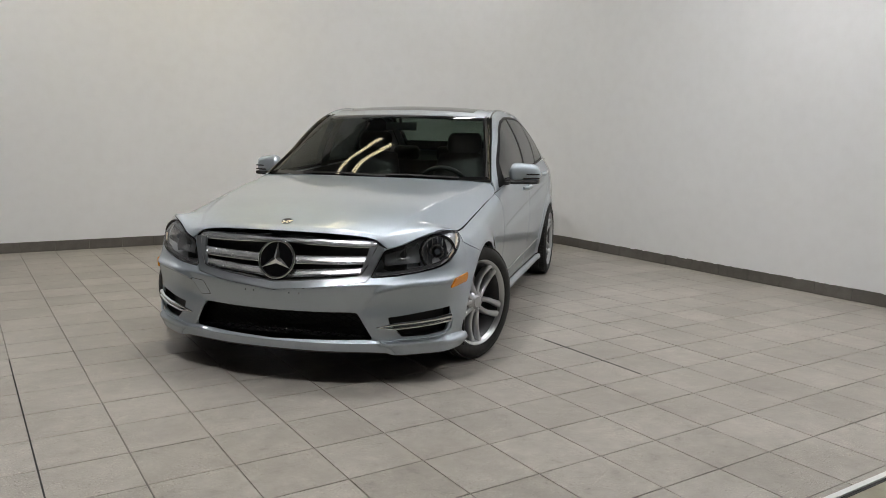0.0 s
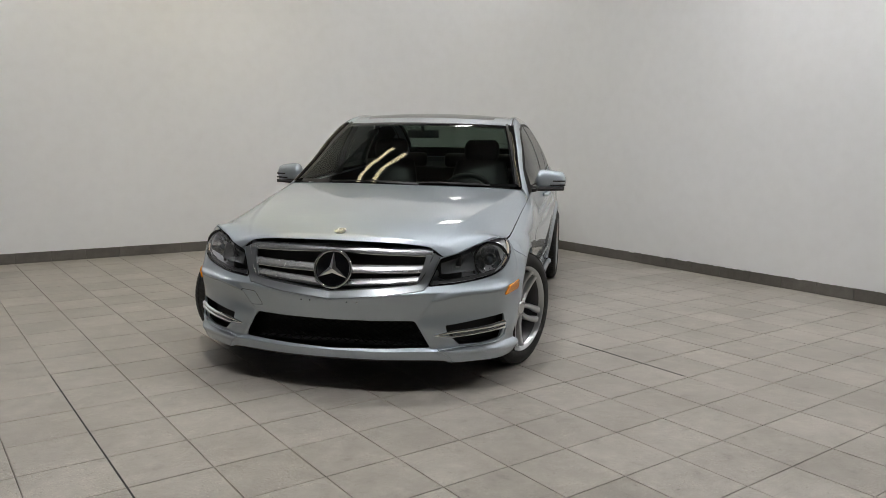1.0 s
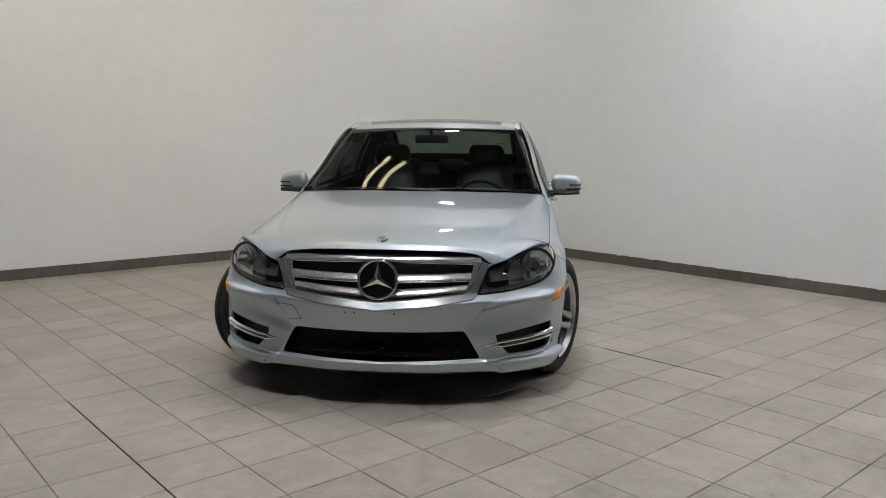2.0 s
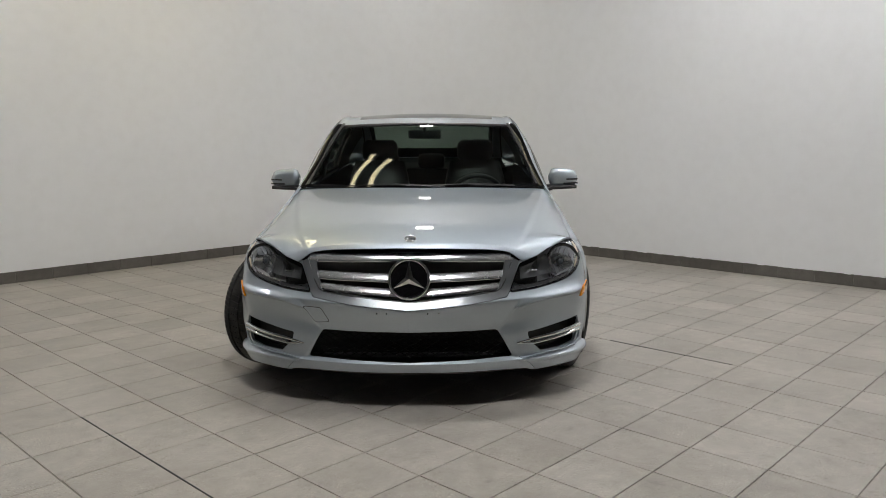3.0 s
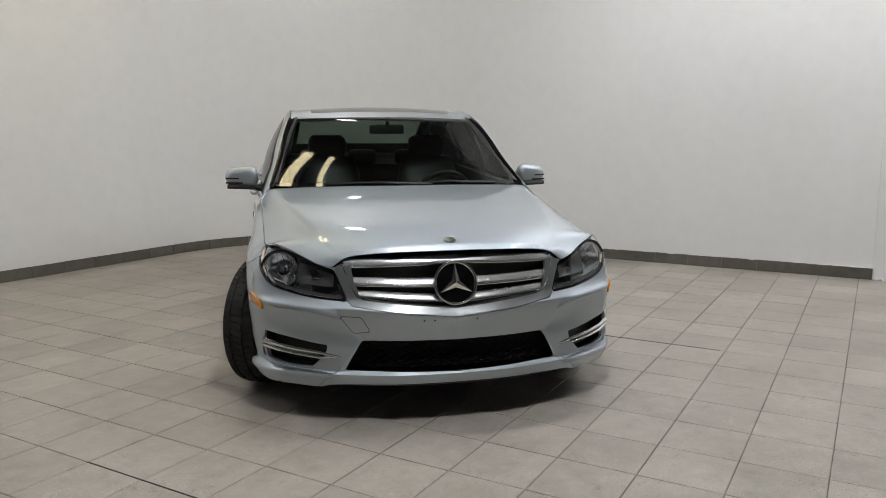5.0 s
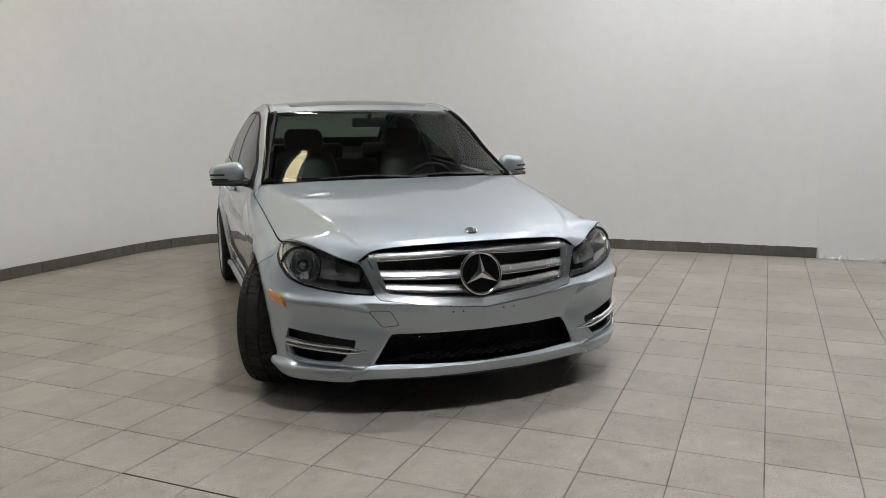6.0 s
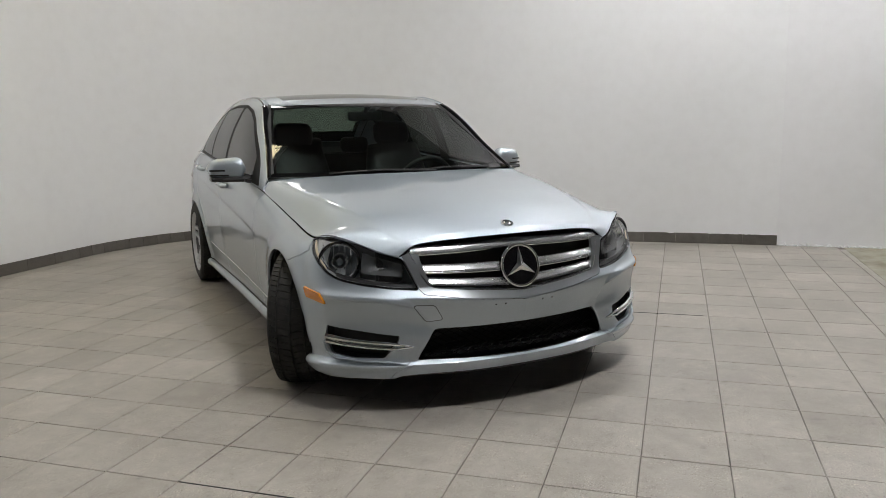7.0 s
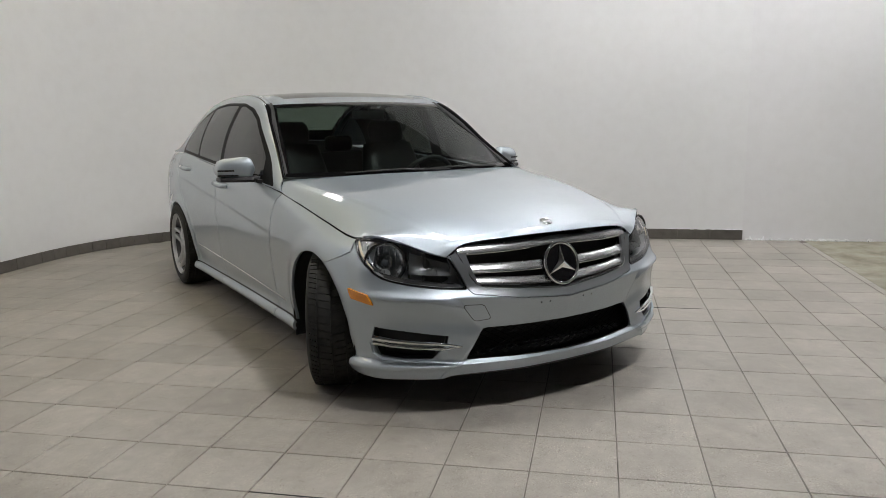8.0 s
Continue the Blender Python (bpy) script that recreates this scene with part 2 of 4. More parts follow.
box(bm, (1.2, 1.212, -.001), (3.2, 1.2235, .001))
tagged(part("edge_joint", bm, JOINT_AND_SHADE), "dark strip for the shadow line beside the white strip", "trim", kind="structure")


def wall_line(off=0.0):
    """The walls' inner face in plan: along the north, round the corner, down the east; off moves it outwards."""
    cx, cy, r = EAST - R_CORNER, NORTH - R_CORNER, R_CORNER + off
    return [(WEST, NORTH + off)] + [(cx + r * math.sin(a), cy + r * math.cos(a)) for a in np.linspace(0, math.pi / 2, 33)] + [(EAST + off, WALL_END)]


bm = bmesh.new()
inner, outer = wall_line(), wall_line(.15)
rows_ = [[bm.verts.new((*p, z)) for p in line] for line, z in ((inner, 0), (inner, HIGH), (outer, HIGH), (outer, 0))]
for a, b in zip(rows_, rows_[1:] + rows_[:1]):
    for i in range(len(a) - 1):
        bm.faces.new((a[i], a[i + 1], b[i + 1], b[i]))
for i in (0, -1):
    bm.faces.new([r[i] for r in rows_])
bmesh.ops.recalc_face_normals(bm, faces=bm.faces[:])
smooth(tagged(part("wall_north", bm, WALL), "white painted wall with a rounded corner", "wall", kind="structure"), 20)
bm = bmesh.new()
box(bm, (EAST + 0.002, SOUTH, 0), (EAST + 0.15, WALL_END - .001, HIGH))
tagged(part("wall_east", bm, WALL_COOL), "white painted wall without skirting", "wall", kind="structure")
# west and south walls are unseen, added dark to cut bounce and darken reflections
bm = bmesh.new()
box(bm, (WEST - .15, SOUTH - .15, 0), (WEST, NORTH + .15, HIGH))
tagged(part("wall_west", bm, WALL_UNLIT), "unseen wall that closes the room, dark to stand for its unlit side", "wall", kind="structure")
bm = bmesh.new()
box(bm, (WEST, SOUTH - .15, 0), (EAST + .15, SOUTH, HIGH))
tagged(part("wall_south", bm, WALL_UNLIT), "unseen wall that closes the room, dark to stand for its unlit side", "wall", kind="structure")
bm = bmesh.new()
box(bm, (WEST - .15, SOUTH - .15, HIGH), (EAST + .15, NORTH + .15, HIGH + 0.1))
tagged(part("ceiling", bm, CEIL), "dark painted ceiling", "ceiling", kind="structure")


def ceiling_light(x, y, turn, long, wide, glow_mat, label, drop=.06):
    """A flat fitting with a frame and a bright diffuser."""
    holder = new("ceiling_light")
    holder.matrix_world = pose(x, y, HIGH, 0, 0, turn)
    bm = bmesh.new()
    for sx, sy, lx, ly in ((1, 0, .02, wide), (-1, 0, .02, wide), (0, 1, long, .02), (0, -1, long, .02)):
        box(bm, (sx * long / 2 - lx / 2 - .01, sy * wide / 2 - ly / 2 - .01, -.07), (sx * long / 2 + lx / 2 + .01, sy * wide / 2 + ly / 2 + .01, -.001), .003)
    part("frame", bm, STRIP, holder)
    bm = bmesh.new()
    box(bm, (-long / 2 + .01, -wide / 2 + .01, -drop), (long / 2 - .01, wide / 2 - .01, -.05))
    part("diffuser", bm, glow_mat, holder)
    return tagged(holder, label, "light", "ceiling lights")


# unseen battens; all but the first are added to brighten walls and floor
for x, y, tube_mat in ((.2, 2.4, TUBE_BRIGHT), (4.3, 2.8, FILL_WHITE), (4.8, .3, FILL_WHITE), (-.6, 7.4, FILL_SOFT)):
    ceiling_light(x, y, 0, .62, .075, tube_mat, "unseen white batten light added on the ceiling", .092)
ceiling_light(2.2, 3.95, -47.5, 1.1, .15, PANEL_OVER, "long white panel light on the ceiling above the car")
ceiling_light(5.0, 6.95, 45, .6, .3, PANEL_WHITE, "small bright panel light near the rounded corner")
# the pair of warm strips behind the car
for y in (6.25, 6.8):
    ceiling_light(2.0, y, 0, 2.2, .19, TUBE_WARM, "long warm glowing strip light on the ceiling")

# ---- the car: x forward from the front axle, y to its left ----
car = new("car")
car.matrix_world = CAR_POSE
tagged(car, "silver four-door saloon car with steered front wheels on the tiled floor", "car")


class Sheet:
    """A fine sheet with a parameter on each vertex, that can be cut along the zero line of a function."""

    def __init__(self, P, Q):
        self.bm = grid_mesh(P)
        self.q = self.bm.verts.layers.float_vector.new("q")
        for v, q in zip(self.bm.verts, Q.reshape(-1, 3)):
            v[self.q] = q

    def values(self, fn, verts):
        return fn(np.array([v[self.q] for v in verts]), np.array([v.co for v in verts]))

    def cut(self, fn):
        bm, q = self.bm, self.q
        vs = bm.verts[:]
        vals = self.values(fn, vs)
        vals[np.abs(vals) < 2e-4] = 0
        val = dict(zip(vs, vals))
        zero = {v for v in vs if val[v] == 0}
        for e in bm.edges[:]:
            a, b = e.verts
            if val[a] * val[b] < 0:
                f = val[a] / (val[a] - val[b])
                mid = a[q].lerp(b[q], f)
                _, nv = bmesh.utils.edge_split(e, a, f)
                nv[q] = mid
                zero.add(nv)
        for f in bm.faces[:]:
            on = [i for i, v in enumerate(f.verts) if v in zero]
            n = len(f.verts)
            for i, j in ((i, j) for i in on for j in on if j > i + 1 and not (i == 0 and j == n - 1)):
                try:
                    bmesh.utils.face_split(f, f.verts[i], f.verts[j])
                except ValueError:
                    pass
                break
        return self

    def gap(self, fn, width=0.004, where=None):
        """Cuts a slit along the zero line."""
        both = lambda off: (lambda q, p: fn(q, p) + off)
        self.cut(both(width / 2)).cut(both(-width / 2))
        self.drop(lambda q, p: np.maximum(np.abs(fn(q, p)) - width / 2 * 0.98, where(q, p) if where else -1))
        return self

    def inside(self, fn):
        fs = self.bm.faces[:]
        Q = np.array([sum((v[self.q] for v in f.verts), Vector()) / len(f.verts) for f in fs])
        C = np.array([f.calc_center_median() for f in fs])
        return [f for f, d in zip(fs, fn(Q, C)) if d < 0]

    def drop(self, fn):
        bmesh.ops.delete(self.bm, geom=self.inside(fn), context="FACES")
        return self

    def take(self, fn, keep=False):
        """A bmesh of the faces where fn is below zero, which leave the sheet."""
        fs = self.inside(fn)
        out, made = bmesh.new(), {}
        for f in fs:
            for v in f.verts:
                if v not in made:
                    made[v] = out.verts.new(v.co)
            out.faces.new([made[v] for v in f.verts])
        if not keep:
            bmesh.ops.delete(self.bm, geom=fs, context="FACES")
        return out


def rim(bm, depth=0.014):
    """Turns the open edges inwards, so that a panel shows its thickness."""
    bm.normal_update()
    edges = [e for e in bm.edges if e.is_boundary and not all(abs(v.co.y) < 1e-4 for v in e.verts)]
    normals = {v: v.normal.copy() for e in edges for v in e.verts}
    made = bmesh.ops.extrude_edge_only(bm, edges=edges)["geom"]
    near = {tuple(round(c, 5) for c in v.co): n for v, n in normals.items()}
    for v in (g for g in made if isinstance(g, bmesh.types.BMVert)):
        v.co -= near.get(tuple(round(c, 5) for c in v.co), Vector()) * depth
    bmesh.ops.recalc_face_normals(bm, faces=[])
    return bm


def flipped(bm):
    """The mirror image across y = 0."""
    out = bm.copy()
    for v in out.verts:
        v.co.y = -v.co.y
    bmesh.ops.reverse_faces(out, faces=out.faces[:])
    return out


def pair(name, bm, material, parent, label="", sharp=40):
    """A part on the left and its mirror image on the right."""
    other = flipped(bm)
    return [smooth(part(name, b, material, parent, label), sharp) for b in (bm, other)]


def polygon(points):
    """The signed distance to a closed outline, below zero inside."""
    p = np.asarray(points, float)

    def dist(x):
        d2, sign = np.full(len(x), 1e9), np.ones(len(x))
        for a, b in zip(p, np.roll(p, -1, 0)):
            e, w = b - a, x - a
            d2 = np.minimum(d2, ((w - e * np.clip(w @ e / (e @ e), 0, 1)[:, None]) ** 2).sum(1))
            c1, c2, c3 = x[:, 1] >= a[1], x[:, 1] < b[1], e[0] * w[:, 1] > e[1] * w[:, 0]
            sign[(c1 & c2 & c3) | (~c1 & ~c2 & ~c3)] *= -1
        return sign * np.sqrt(d2)
    return dist


def rounded(points, r=0.02, n=5):
    """An outline with its corners rounded."""
    p, out = [Vector(c) for c in points], []
    for i, c in enumerate(p):
        a, b = p[i - 1] - c, p[(i + 1) % len(p)] - c
        k = min(r, a.length * .45, b.length * .45)
        a, b = c + a.normalized() * k, c + b.normalized() * k
        out += [tuple(a.lerp(c, t).lerp(c.lerp(b, t), t)) for t in np.linspace(0, 1, n)]
    return out


# the lower body's surface
CONTOUR = spline([(.77, 0), (.763, .15), (.748, .27), (.718, .385), (.687, .485), (.645, .60), (.585, .70), (.50, .808), (.42, .855), (.33, .873), (.15, .878), (0, .878),
                  (-.4, .873), (-1.3, .872), (-2.2, .886), (-2.79, .894), (-3.15, .878), (-3.5, .815), (-3.72, .66), (-3.80, .40), (-3.83, 0)])
fine = CONTOUR(np.linspace(0, 1, 4001))
ARC = np.r_[0, np.cumsum(np.linalg.norm(np.diff(fine, axis=0), axis=1))]
FRONT_IN = pchip([-.36, -.34, -.31, -.276, -.262, -.22, -.13, -.08, -.03, 0, .012, .03, .045, .12, .21, .26, .31], [.05, .018, .008, .003, .018, .021, .020, .013, .004, 0, .009, .024, .034, .057, .094, .13, .19])
SIDE_LOW = pchip([.15, .19, .215, .24, .256, .275, .3, .34, .45, .55, .65], [.048, .021, .010, .019, .041, .042, .038, .030, .015, .006, 0])
SIDE_TOP = pchip([-.06, 0, .04, .10, .2, .3, .5], [.15, .084, .056, .028, .008, 0, 0])
WING_TOP = pchip([-.06, 0, .02, .04, .10, .2, .3, .5], [.15, .084, .050, .028, .008, .002, 0, 0])
REAR_IN = pchip([.15, .25, .4, .6, .8, .95, 1.05], [.08, .03, .01, 0, .03, .06, .12])
SHOULDER = pchip([-3.82, -3.3, -2.83, -2.3, -1.8, -1.3, -.9, -.62, -.3, 0, .29, .36, .41, .5, .62, .8], [.97, 1.02, 1.03, .995, .965, .938, .91, .887, .838, .788, .748, .764, .769, .738, .68, .66])
SIDE_TUCK = pchip([-3.5, -2.8, -1.5, -.6, 0, .3], [1.0, 1.0, .66, .70, .93, 1.0])
CREST = pchip([0, .25, .45, .65, .8, .95, 1.2, 6], [.478, .500, .514, .522, .528, .540, .555, .555])
CREASE = pchip([0, .40, .50, .65, .8, .93, 1.2, 6], [.455, .462, .483, .513, .519, .531, .55, .55])
SLANT = pchip([.20, .24, .377, .413, .485, .56], [.55, .506, .427, .450, .500, .545])


def arc(x, y):
    """Where along the contour the place (x, y) lies."""
    return float(ARC[np.argmin((fine[:, 0] - x) ** 2 + (fine[:, 1] - abs(y)) ** 2)])


def sstep(a, b, x):
    t = np.clip((x - a) / (b - a), 0, 1)
    return t * t * (3 - 2 * t)


def wrap(a, z, relief=True):
    """The lower body: a runs from the middle of the nose round the side to the tail, z is the height."""
    a, z = np.broadcast_arrays(np.asarray(a, float), np.asarray(z, float))
    u = np.interp(a, ARC, np.linspace(0, 1, 4001))
    p, q = CONTOUR(u), CONTOUR(np.clip(u + .004, 0, 1)) - CONTOUR(np.clip(u - .004, 0, 1))
    q = q / np.linalg.norm(q, axis=-1, keepdims=True)
    n = np.stack([q[..., 1], -q[..., 0]], -1)
    wf, wr, ws = np.clip(n[..., 0], 0, 1) ** 1.6, np.clip(-n[..., 0], 0, 1) ** 2, np.clip(n[..., 1], 0, 1) ** 2.5
    x = p[..., 0]
    wing = sstep(.34, .24, x) * sstep(-1.0, -.4, x)
    inset = wf * FRONT_IN(z - (.506 + (CREST(a) - .506) * sstep(.30, .42, z))) + wr * REAR_IN(z) + ws * (SIDE_LOW(z) + SIDE_TUCK(x) * (SIDE_TOP(SHOULDER(x) - z) * (1 - wing) + WING_TOP(SHOULDER(x) - z) * wing))
    # wheel arch flares
    for cx, k in ((0, .016), (-2.79, .018)):
        r = np.hypot(x - cx, z - .30)
        inset = inset - k * (1 - sstep(.365, .47, r)) * sstep(.15, .3, z) * (n[..., 1] > .6)
    if relief:
        # the rising line along the doors and the hollow below it
        line = z - (.696 - .094 * (x + .974))
        m = sstep(.42, .6, np.hypot(x, z - .3)) * sstep(-3.0, -2.3, x) * sstep(-.58, -.80, x)
        inset = inset + m * .0035 * sstep(0, -.010, line) * (1 - sstep(-.012, -.12, line))
        # the bumper's outer pods: proud beside the mesh, cut back under the beam along a slanting edge
        edge, down = SLANT(z), CREASE(a) - z
        outer = 1 - sstep(.98, 1.16, a)
        pod = sstep(edge - .006, edge + .010, a) * outer
        inset = inset - pod * .007 * sstep(.205, .225, z) * (1 - sstep(.34, .42, z))
        inset = inset + pod * (1 - sstep(.80, .92, a)) * .013 * sstep(0, .014, down) * (1 - sstep(.014, .135, down))
        inset = inset - pod * (1 - sstep(.82, .97, a)) * .011 * (1 - sstep(0, .03, -down)) * (1 - sstep(0, .09, down))
        inset = inset + .006 * sstep(.235, .25, z) * (1 - sstep(.39, .47, z)) * (1 - sstep(edge - .06, edge - .004, a))
    p = p - n * inset[..., None]
    return np.stack([p[..., 0], p[..., 1], z], -1)


def nose(y, z, off=0.0):
    """The place on the nose at a side offset and height, moved forward by off."""
    a = np.linspace(0, 1.3, 400)
    w = wrap(a, z, False)
    k = float(np.interp(abs(y), w[:, 1], a))
    c = wrap(np.array(k), z, False)
    return Vector((float(c[0]) + off, math.copysign(float(c[1]), y) if y else 0, z))


def line_sdf(points):
    """The signed distance to an open line in side view, positive towards the tail."""
    zs, xs = [p[1] for p in points], [p[0] for p in points]
    order = np.argsort(zs)
    zs, xs = np.array(zs)[order], np.array(xs)[order]
    return lambda q, p: np.interp(p[:, 2], zs, xs) - p[:, 0]


def az(points):
    return [(arc(x, y), z) for x, y, z in points]


LAMP_LINE = rounded([(.477, .5475), (.61, .5575), (.73, .572), (.806, .586), (.848, .598), (.897, .619), (.95, .659), (1.01, .702), (1.085, .744),
                     (1.03, .757), (.94, .761), (.87, .754), (.80, .742), (.745, .728), (.667, .701), (.543, .673)], .014)
lamp_d = polygon(LAMP_LINE)
mesh_d = polygon(rounded([(-.5, .372), (.415, .379), (.492, .247), (-.5, .228)], .012))
grille_d = polygon(rounded([(-.5, .76), (.2, .76), (.43, .75), (.484, .729), (.462, .65), (.420, .552), (-.0, .512), (-.5, .512)], .03))
FOG_LINE = rounded(az([(.66, .548, .357), (.585, .69, .378), (.49, .826, .398), (.475, .832, .345), (.505, .812, .277), (.57, .72, .262), (.64, .618, .262), (.665, .562, .315)]), .006)
fog_d = polygon(FOG_LINE)
cover_d = polygon(rounded([(.505, .485), (.415, .482), (.380, .418), (.452, .413)], .012))
az_of = lambda q: q[:, :2]
ARCH = lambda q, p: np.minimum(np.hypot(p[:, 0], p[:, 2] - .30), np.hypot(p[:, 0] + 2.76, p[:, 2] - .30)) - .36
TOP = lambda q, p: np.where((q[:, 0] < .56), np.interp(q[:, 0], [0, .44, .47, .50, .53, .56], [.76, .732, .718, .704, .690, .679]), SHOULDER(p[:, 0]) - .003) - p[:, 2]
BOTTOM = pchip([0, .4, .555, .60, .8, 1.15, 1.2, 1.5, 6], [.192, .189, .184, .172, .172, .185, .2, .2, .19])

cols = np.r_[np.arange(0, 1.5, .0075), np.arange(1.5, ARC[-1], .02), ARC[-1]]
rows = np.r_[np.arange(.15, .27, .0045), np.arange(.27, .445, .0085), np.arange(.445, .56, .0045), np.arange(.56, 1.06, .0085)]
A, Z = np.meshgrid(cols, rows, indexing="ij")
skin = Sheet(wrap(A, Z), np.stack([A, Z, 0 * A], -1))
skin.cut(TOP).drop(TOP)
low = lambda q, p: p[:, 2] - BOTTOM(q[:, 0])
skin.cut(low).drop(low)
skin.cut(ARCH).drop(ARCH)
for d in (mesh_d, grille_d, fog_d):
    skin.cut(lambda q, p: d(az_of(q))).drop(lambda q, p: d(az_of(q)))
surround_d = polygon([(-.5, .79), (.56, .79), (.545, .70), (.537, .672), (.476, .548), (.455, .529), (.247, .501), (.12, .489), (0, .478), (-.5, .478)])
skin.gap(lambda q, p: surround_d(az_of(q)), .0025)
surround = skin.take(lambda q, p: surround_d(az_of(q)))
skin.gap(lambda q, p: lamp_d(az_of(q)), .005)
lens = skin.take(lambda q, p: lamp_d(az_of(q)))
for grow in (0, .0034):
    skin.cut(lambda q, p: cover_d(az_of(q)) - grow)
seam = skin.take(lambda q, p: cover_d(az_of(q)) - .0034, True)
cover = skin.take(lambda q, p: cover_d(az_of(q)), True)
fender_line = line_sdf([(.30, .76), (.315, .72), (.32, .70), (.275, .673), (.20, .645), (.15, .632), (.1, .6), (.05, .5)])
doorline = line_sdf([(-.53, .93), (-.56, .89), (-.63, .75), (-.66, .6), (-.67, .2)])
midline = line_sdf([(-1.745, 1.0), (-1.73, .8), (-1.715, .2)])
backline = line_sdf([(-2.88, 1.05), (-2.80, .9), (-2.68, .78), (-2.50, .62), (-2.38, .45), (-2.36, .2)])
tail_line = line_sdf([(-3.45, 1.1), (-3.45, .7), (-3.2, .6), (-3.08, .5)])
skin.gap(lambda q, p: fender_line(q, p), .008, lambda q, p: -(q[:, 0] - 1.04))
for d in (doorline, midline, backline):
    skin.gap(d, .007)
sill = lambda q, p: np.maximum(p[:, 2] - .252, np.abs(p[:, 0] + 1.38) - 1.2)
skin.gap(lambda q, p: p[:, 2] - .252, .006, lambda q, p: np.abs(p[:, 0] + 1.38) - 1.2)
lip_split = lambda q, p: np.interp(p[:, 2], [.16, .20, .245], [.62, .585, .52]) - q[:, 0]
skin.gap(lip_split, .003, lambda q, p: np.maximum(p[:, 2] - .245, q[:, 0] - .8))
bumper = skin.take(lambda q, p: np.maximum(fender_line(q, p), -p[:, 0] + .0))
skirt = skin.take(sill)
fender = skin.take(doorline)
door_front = skin.take(midline)
door_rear = skin.take(backline)
quarter = skin.take(tail_line)
tail = skin.take(lambda q, p: -np.ones(len(q)))
smooth(part("front_bumper", mirror(rim(bumper)), PAINT, car, "silver front bumper with pods and a lip"), 30)
smooth(part("grille_surround", mirror(rim(surround)), SURROUND, car, "satin dark silver grille surround"), 30)
smooth(part("rear_bumper", mirror(rim(tail)), PAINT, car, "silver tail"), 30)
for name, bm, off, mat in (("tow_cover", cover, .0016, PAINT), ("cover_seam", seam, .0007, BARREL)):
    bm.normal_update()
    for v in bm.verts:
        v.co.x += off
    smooth(part(name, flipped(bm), mat, car), 40)
pair("fender", rim(fender), PAINT, car)
pair("front_door", rim(door_front), PAINT, car)
pair("rear_door", rim(door_rear), PAINT, car)
pair("rear_quarter", rim(quarter), PAINT, car)
pair("side_skirt", rim(skirt), PAINT, car)

# the dark shell behind the panels
A, Z = np.meshgrid(np.r_[np.arange(0, 1.5, .02), np.arange(1.5, ARC[-1], .05), ARC[-1]], np.arange(.2, 1.06, .02), indexing="ij")
P = wrap(A, Z, False)
d = np.gradient(P[..., :2], axis=0)
d /= np.linalg.norm(d, axis=-1, keepdims=True)
P[..., 0] -= d[..., 1] * .03
P[..., 1] += d[..., 0] * .03
P[..., 1] = np.clip(P[..., 1], 0, None)
shell = Sheet(P, np.stack([A, Z, 0 * A], -1))
top2 = lambda q, p: TOP(q, p) - .02
shell.cut(top2).drop(top2)
wide = lambda q, p: ARCH(q, p) - .015
shell.cut(wide).drop(wide)
for d in (mesh_d, grille_d, fog_d, lamp_d):
    shell.cut(lambda q, p: d(az_of(q)) - .006).drop(lambda q, p: d(az_of(q)) - .006)
smooth(part("inner_shell", mirror(shell.take(lambda q, p: -np.ones(len(q)))), BLACK, car))

# the bonnet
T = [0, .012, .03, .09, .3, .5, .7, .88, 1]
EDGE_T = [0, .012, .03, .09, .16, .23, .3, .5, .7, .88, 1]
HOOD = [spline(c, T if len(c) == len(T) else EDGE_T) for c in (
    [(.678, 0, .7515), (.676, 0, .7537), (.667, 0, .7592), (.630, 0, .777), (.42, 0, .834), (.16, 0, .880), (-.10, 0, .917), (-.30, 0, .944), (-.42, 0, .9595)],
    [(.665, .23, .7485), (.663, .231, .7507), (.654, .2325, .7562), (.618, .2365, .774), (.42, .25, .829), (.15, .26, .8755), (-.12, .27, .9125), (-.34, .28, .941), (-.47, .29, .957)],
    [(.609, .44, .7290), (.606, .4435, .7316), (.598, .451, .7365), (.572, .480, .745), (.38, .550, .806), (.11, .612, .859), (-.16, .668, .8935), (-.42, .718, .918), (-.60, .748, .938)],
    [*(tuple(wrap(np.array(a), np.array(z), False)) for a, z in ((.56, .6815), (.572, .6842), (.595, .6894), (.67, .7075), (.80, .748), (.94, .767), (arc(.29, .874), .7495), (arc(0, .878), .7885), (arc(-.3, .874), .8385), (arc(-.58, .873), .885))), (-.66, .77, .932)])]


def across(c, knots, s, fall=1.0, crease=0.0):
    """Values between columns without overshoot; c holds one array of places per column."""
    k = np.asarray(knots, float)
    h = np.diff(k)
    d = np.stack([(c[i + 1] - c[i]) / h[i] for i in range(len(h))])
    m = [d[0] * np.array([0, 1, 0])]
    for i in range(1, len(h)):
        a, b = d[i - 1], d[i]
        m.append(np.where(a * b > 0, 2 * a * b / np.where(a * b > 0, a + b, 1), 0))
    m.append(d[-1].copy())
    m[-1][..., 2] *= fall
    # a break of the slope at the last column but one
    first, last = [x.copy() for x in m], [x.copy() for x in m]
    for side, by in ((last, .95 * d[-2]), (first, .55 * d[-1])):
        side[-2][..., 2] += crease * (by - side[-2])[..., 2]
    i = np.clip(np.searchsorted(k, s, side="right") - 1, 0, len(h) - 1)
    out = np.zeros(s.shape + (3,))
    for n in range(len(h)):
        q = ((s - k[n]) / h[n])[..., None]
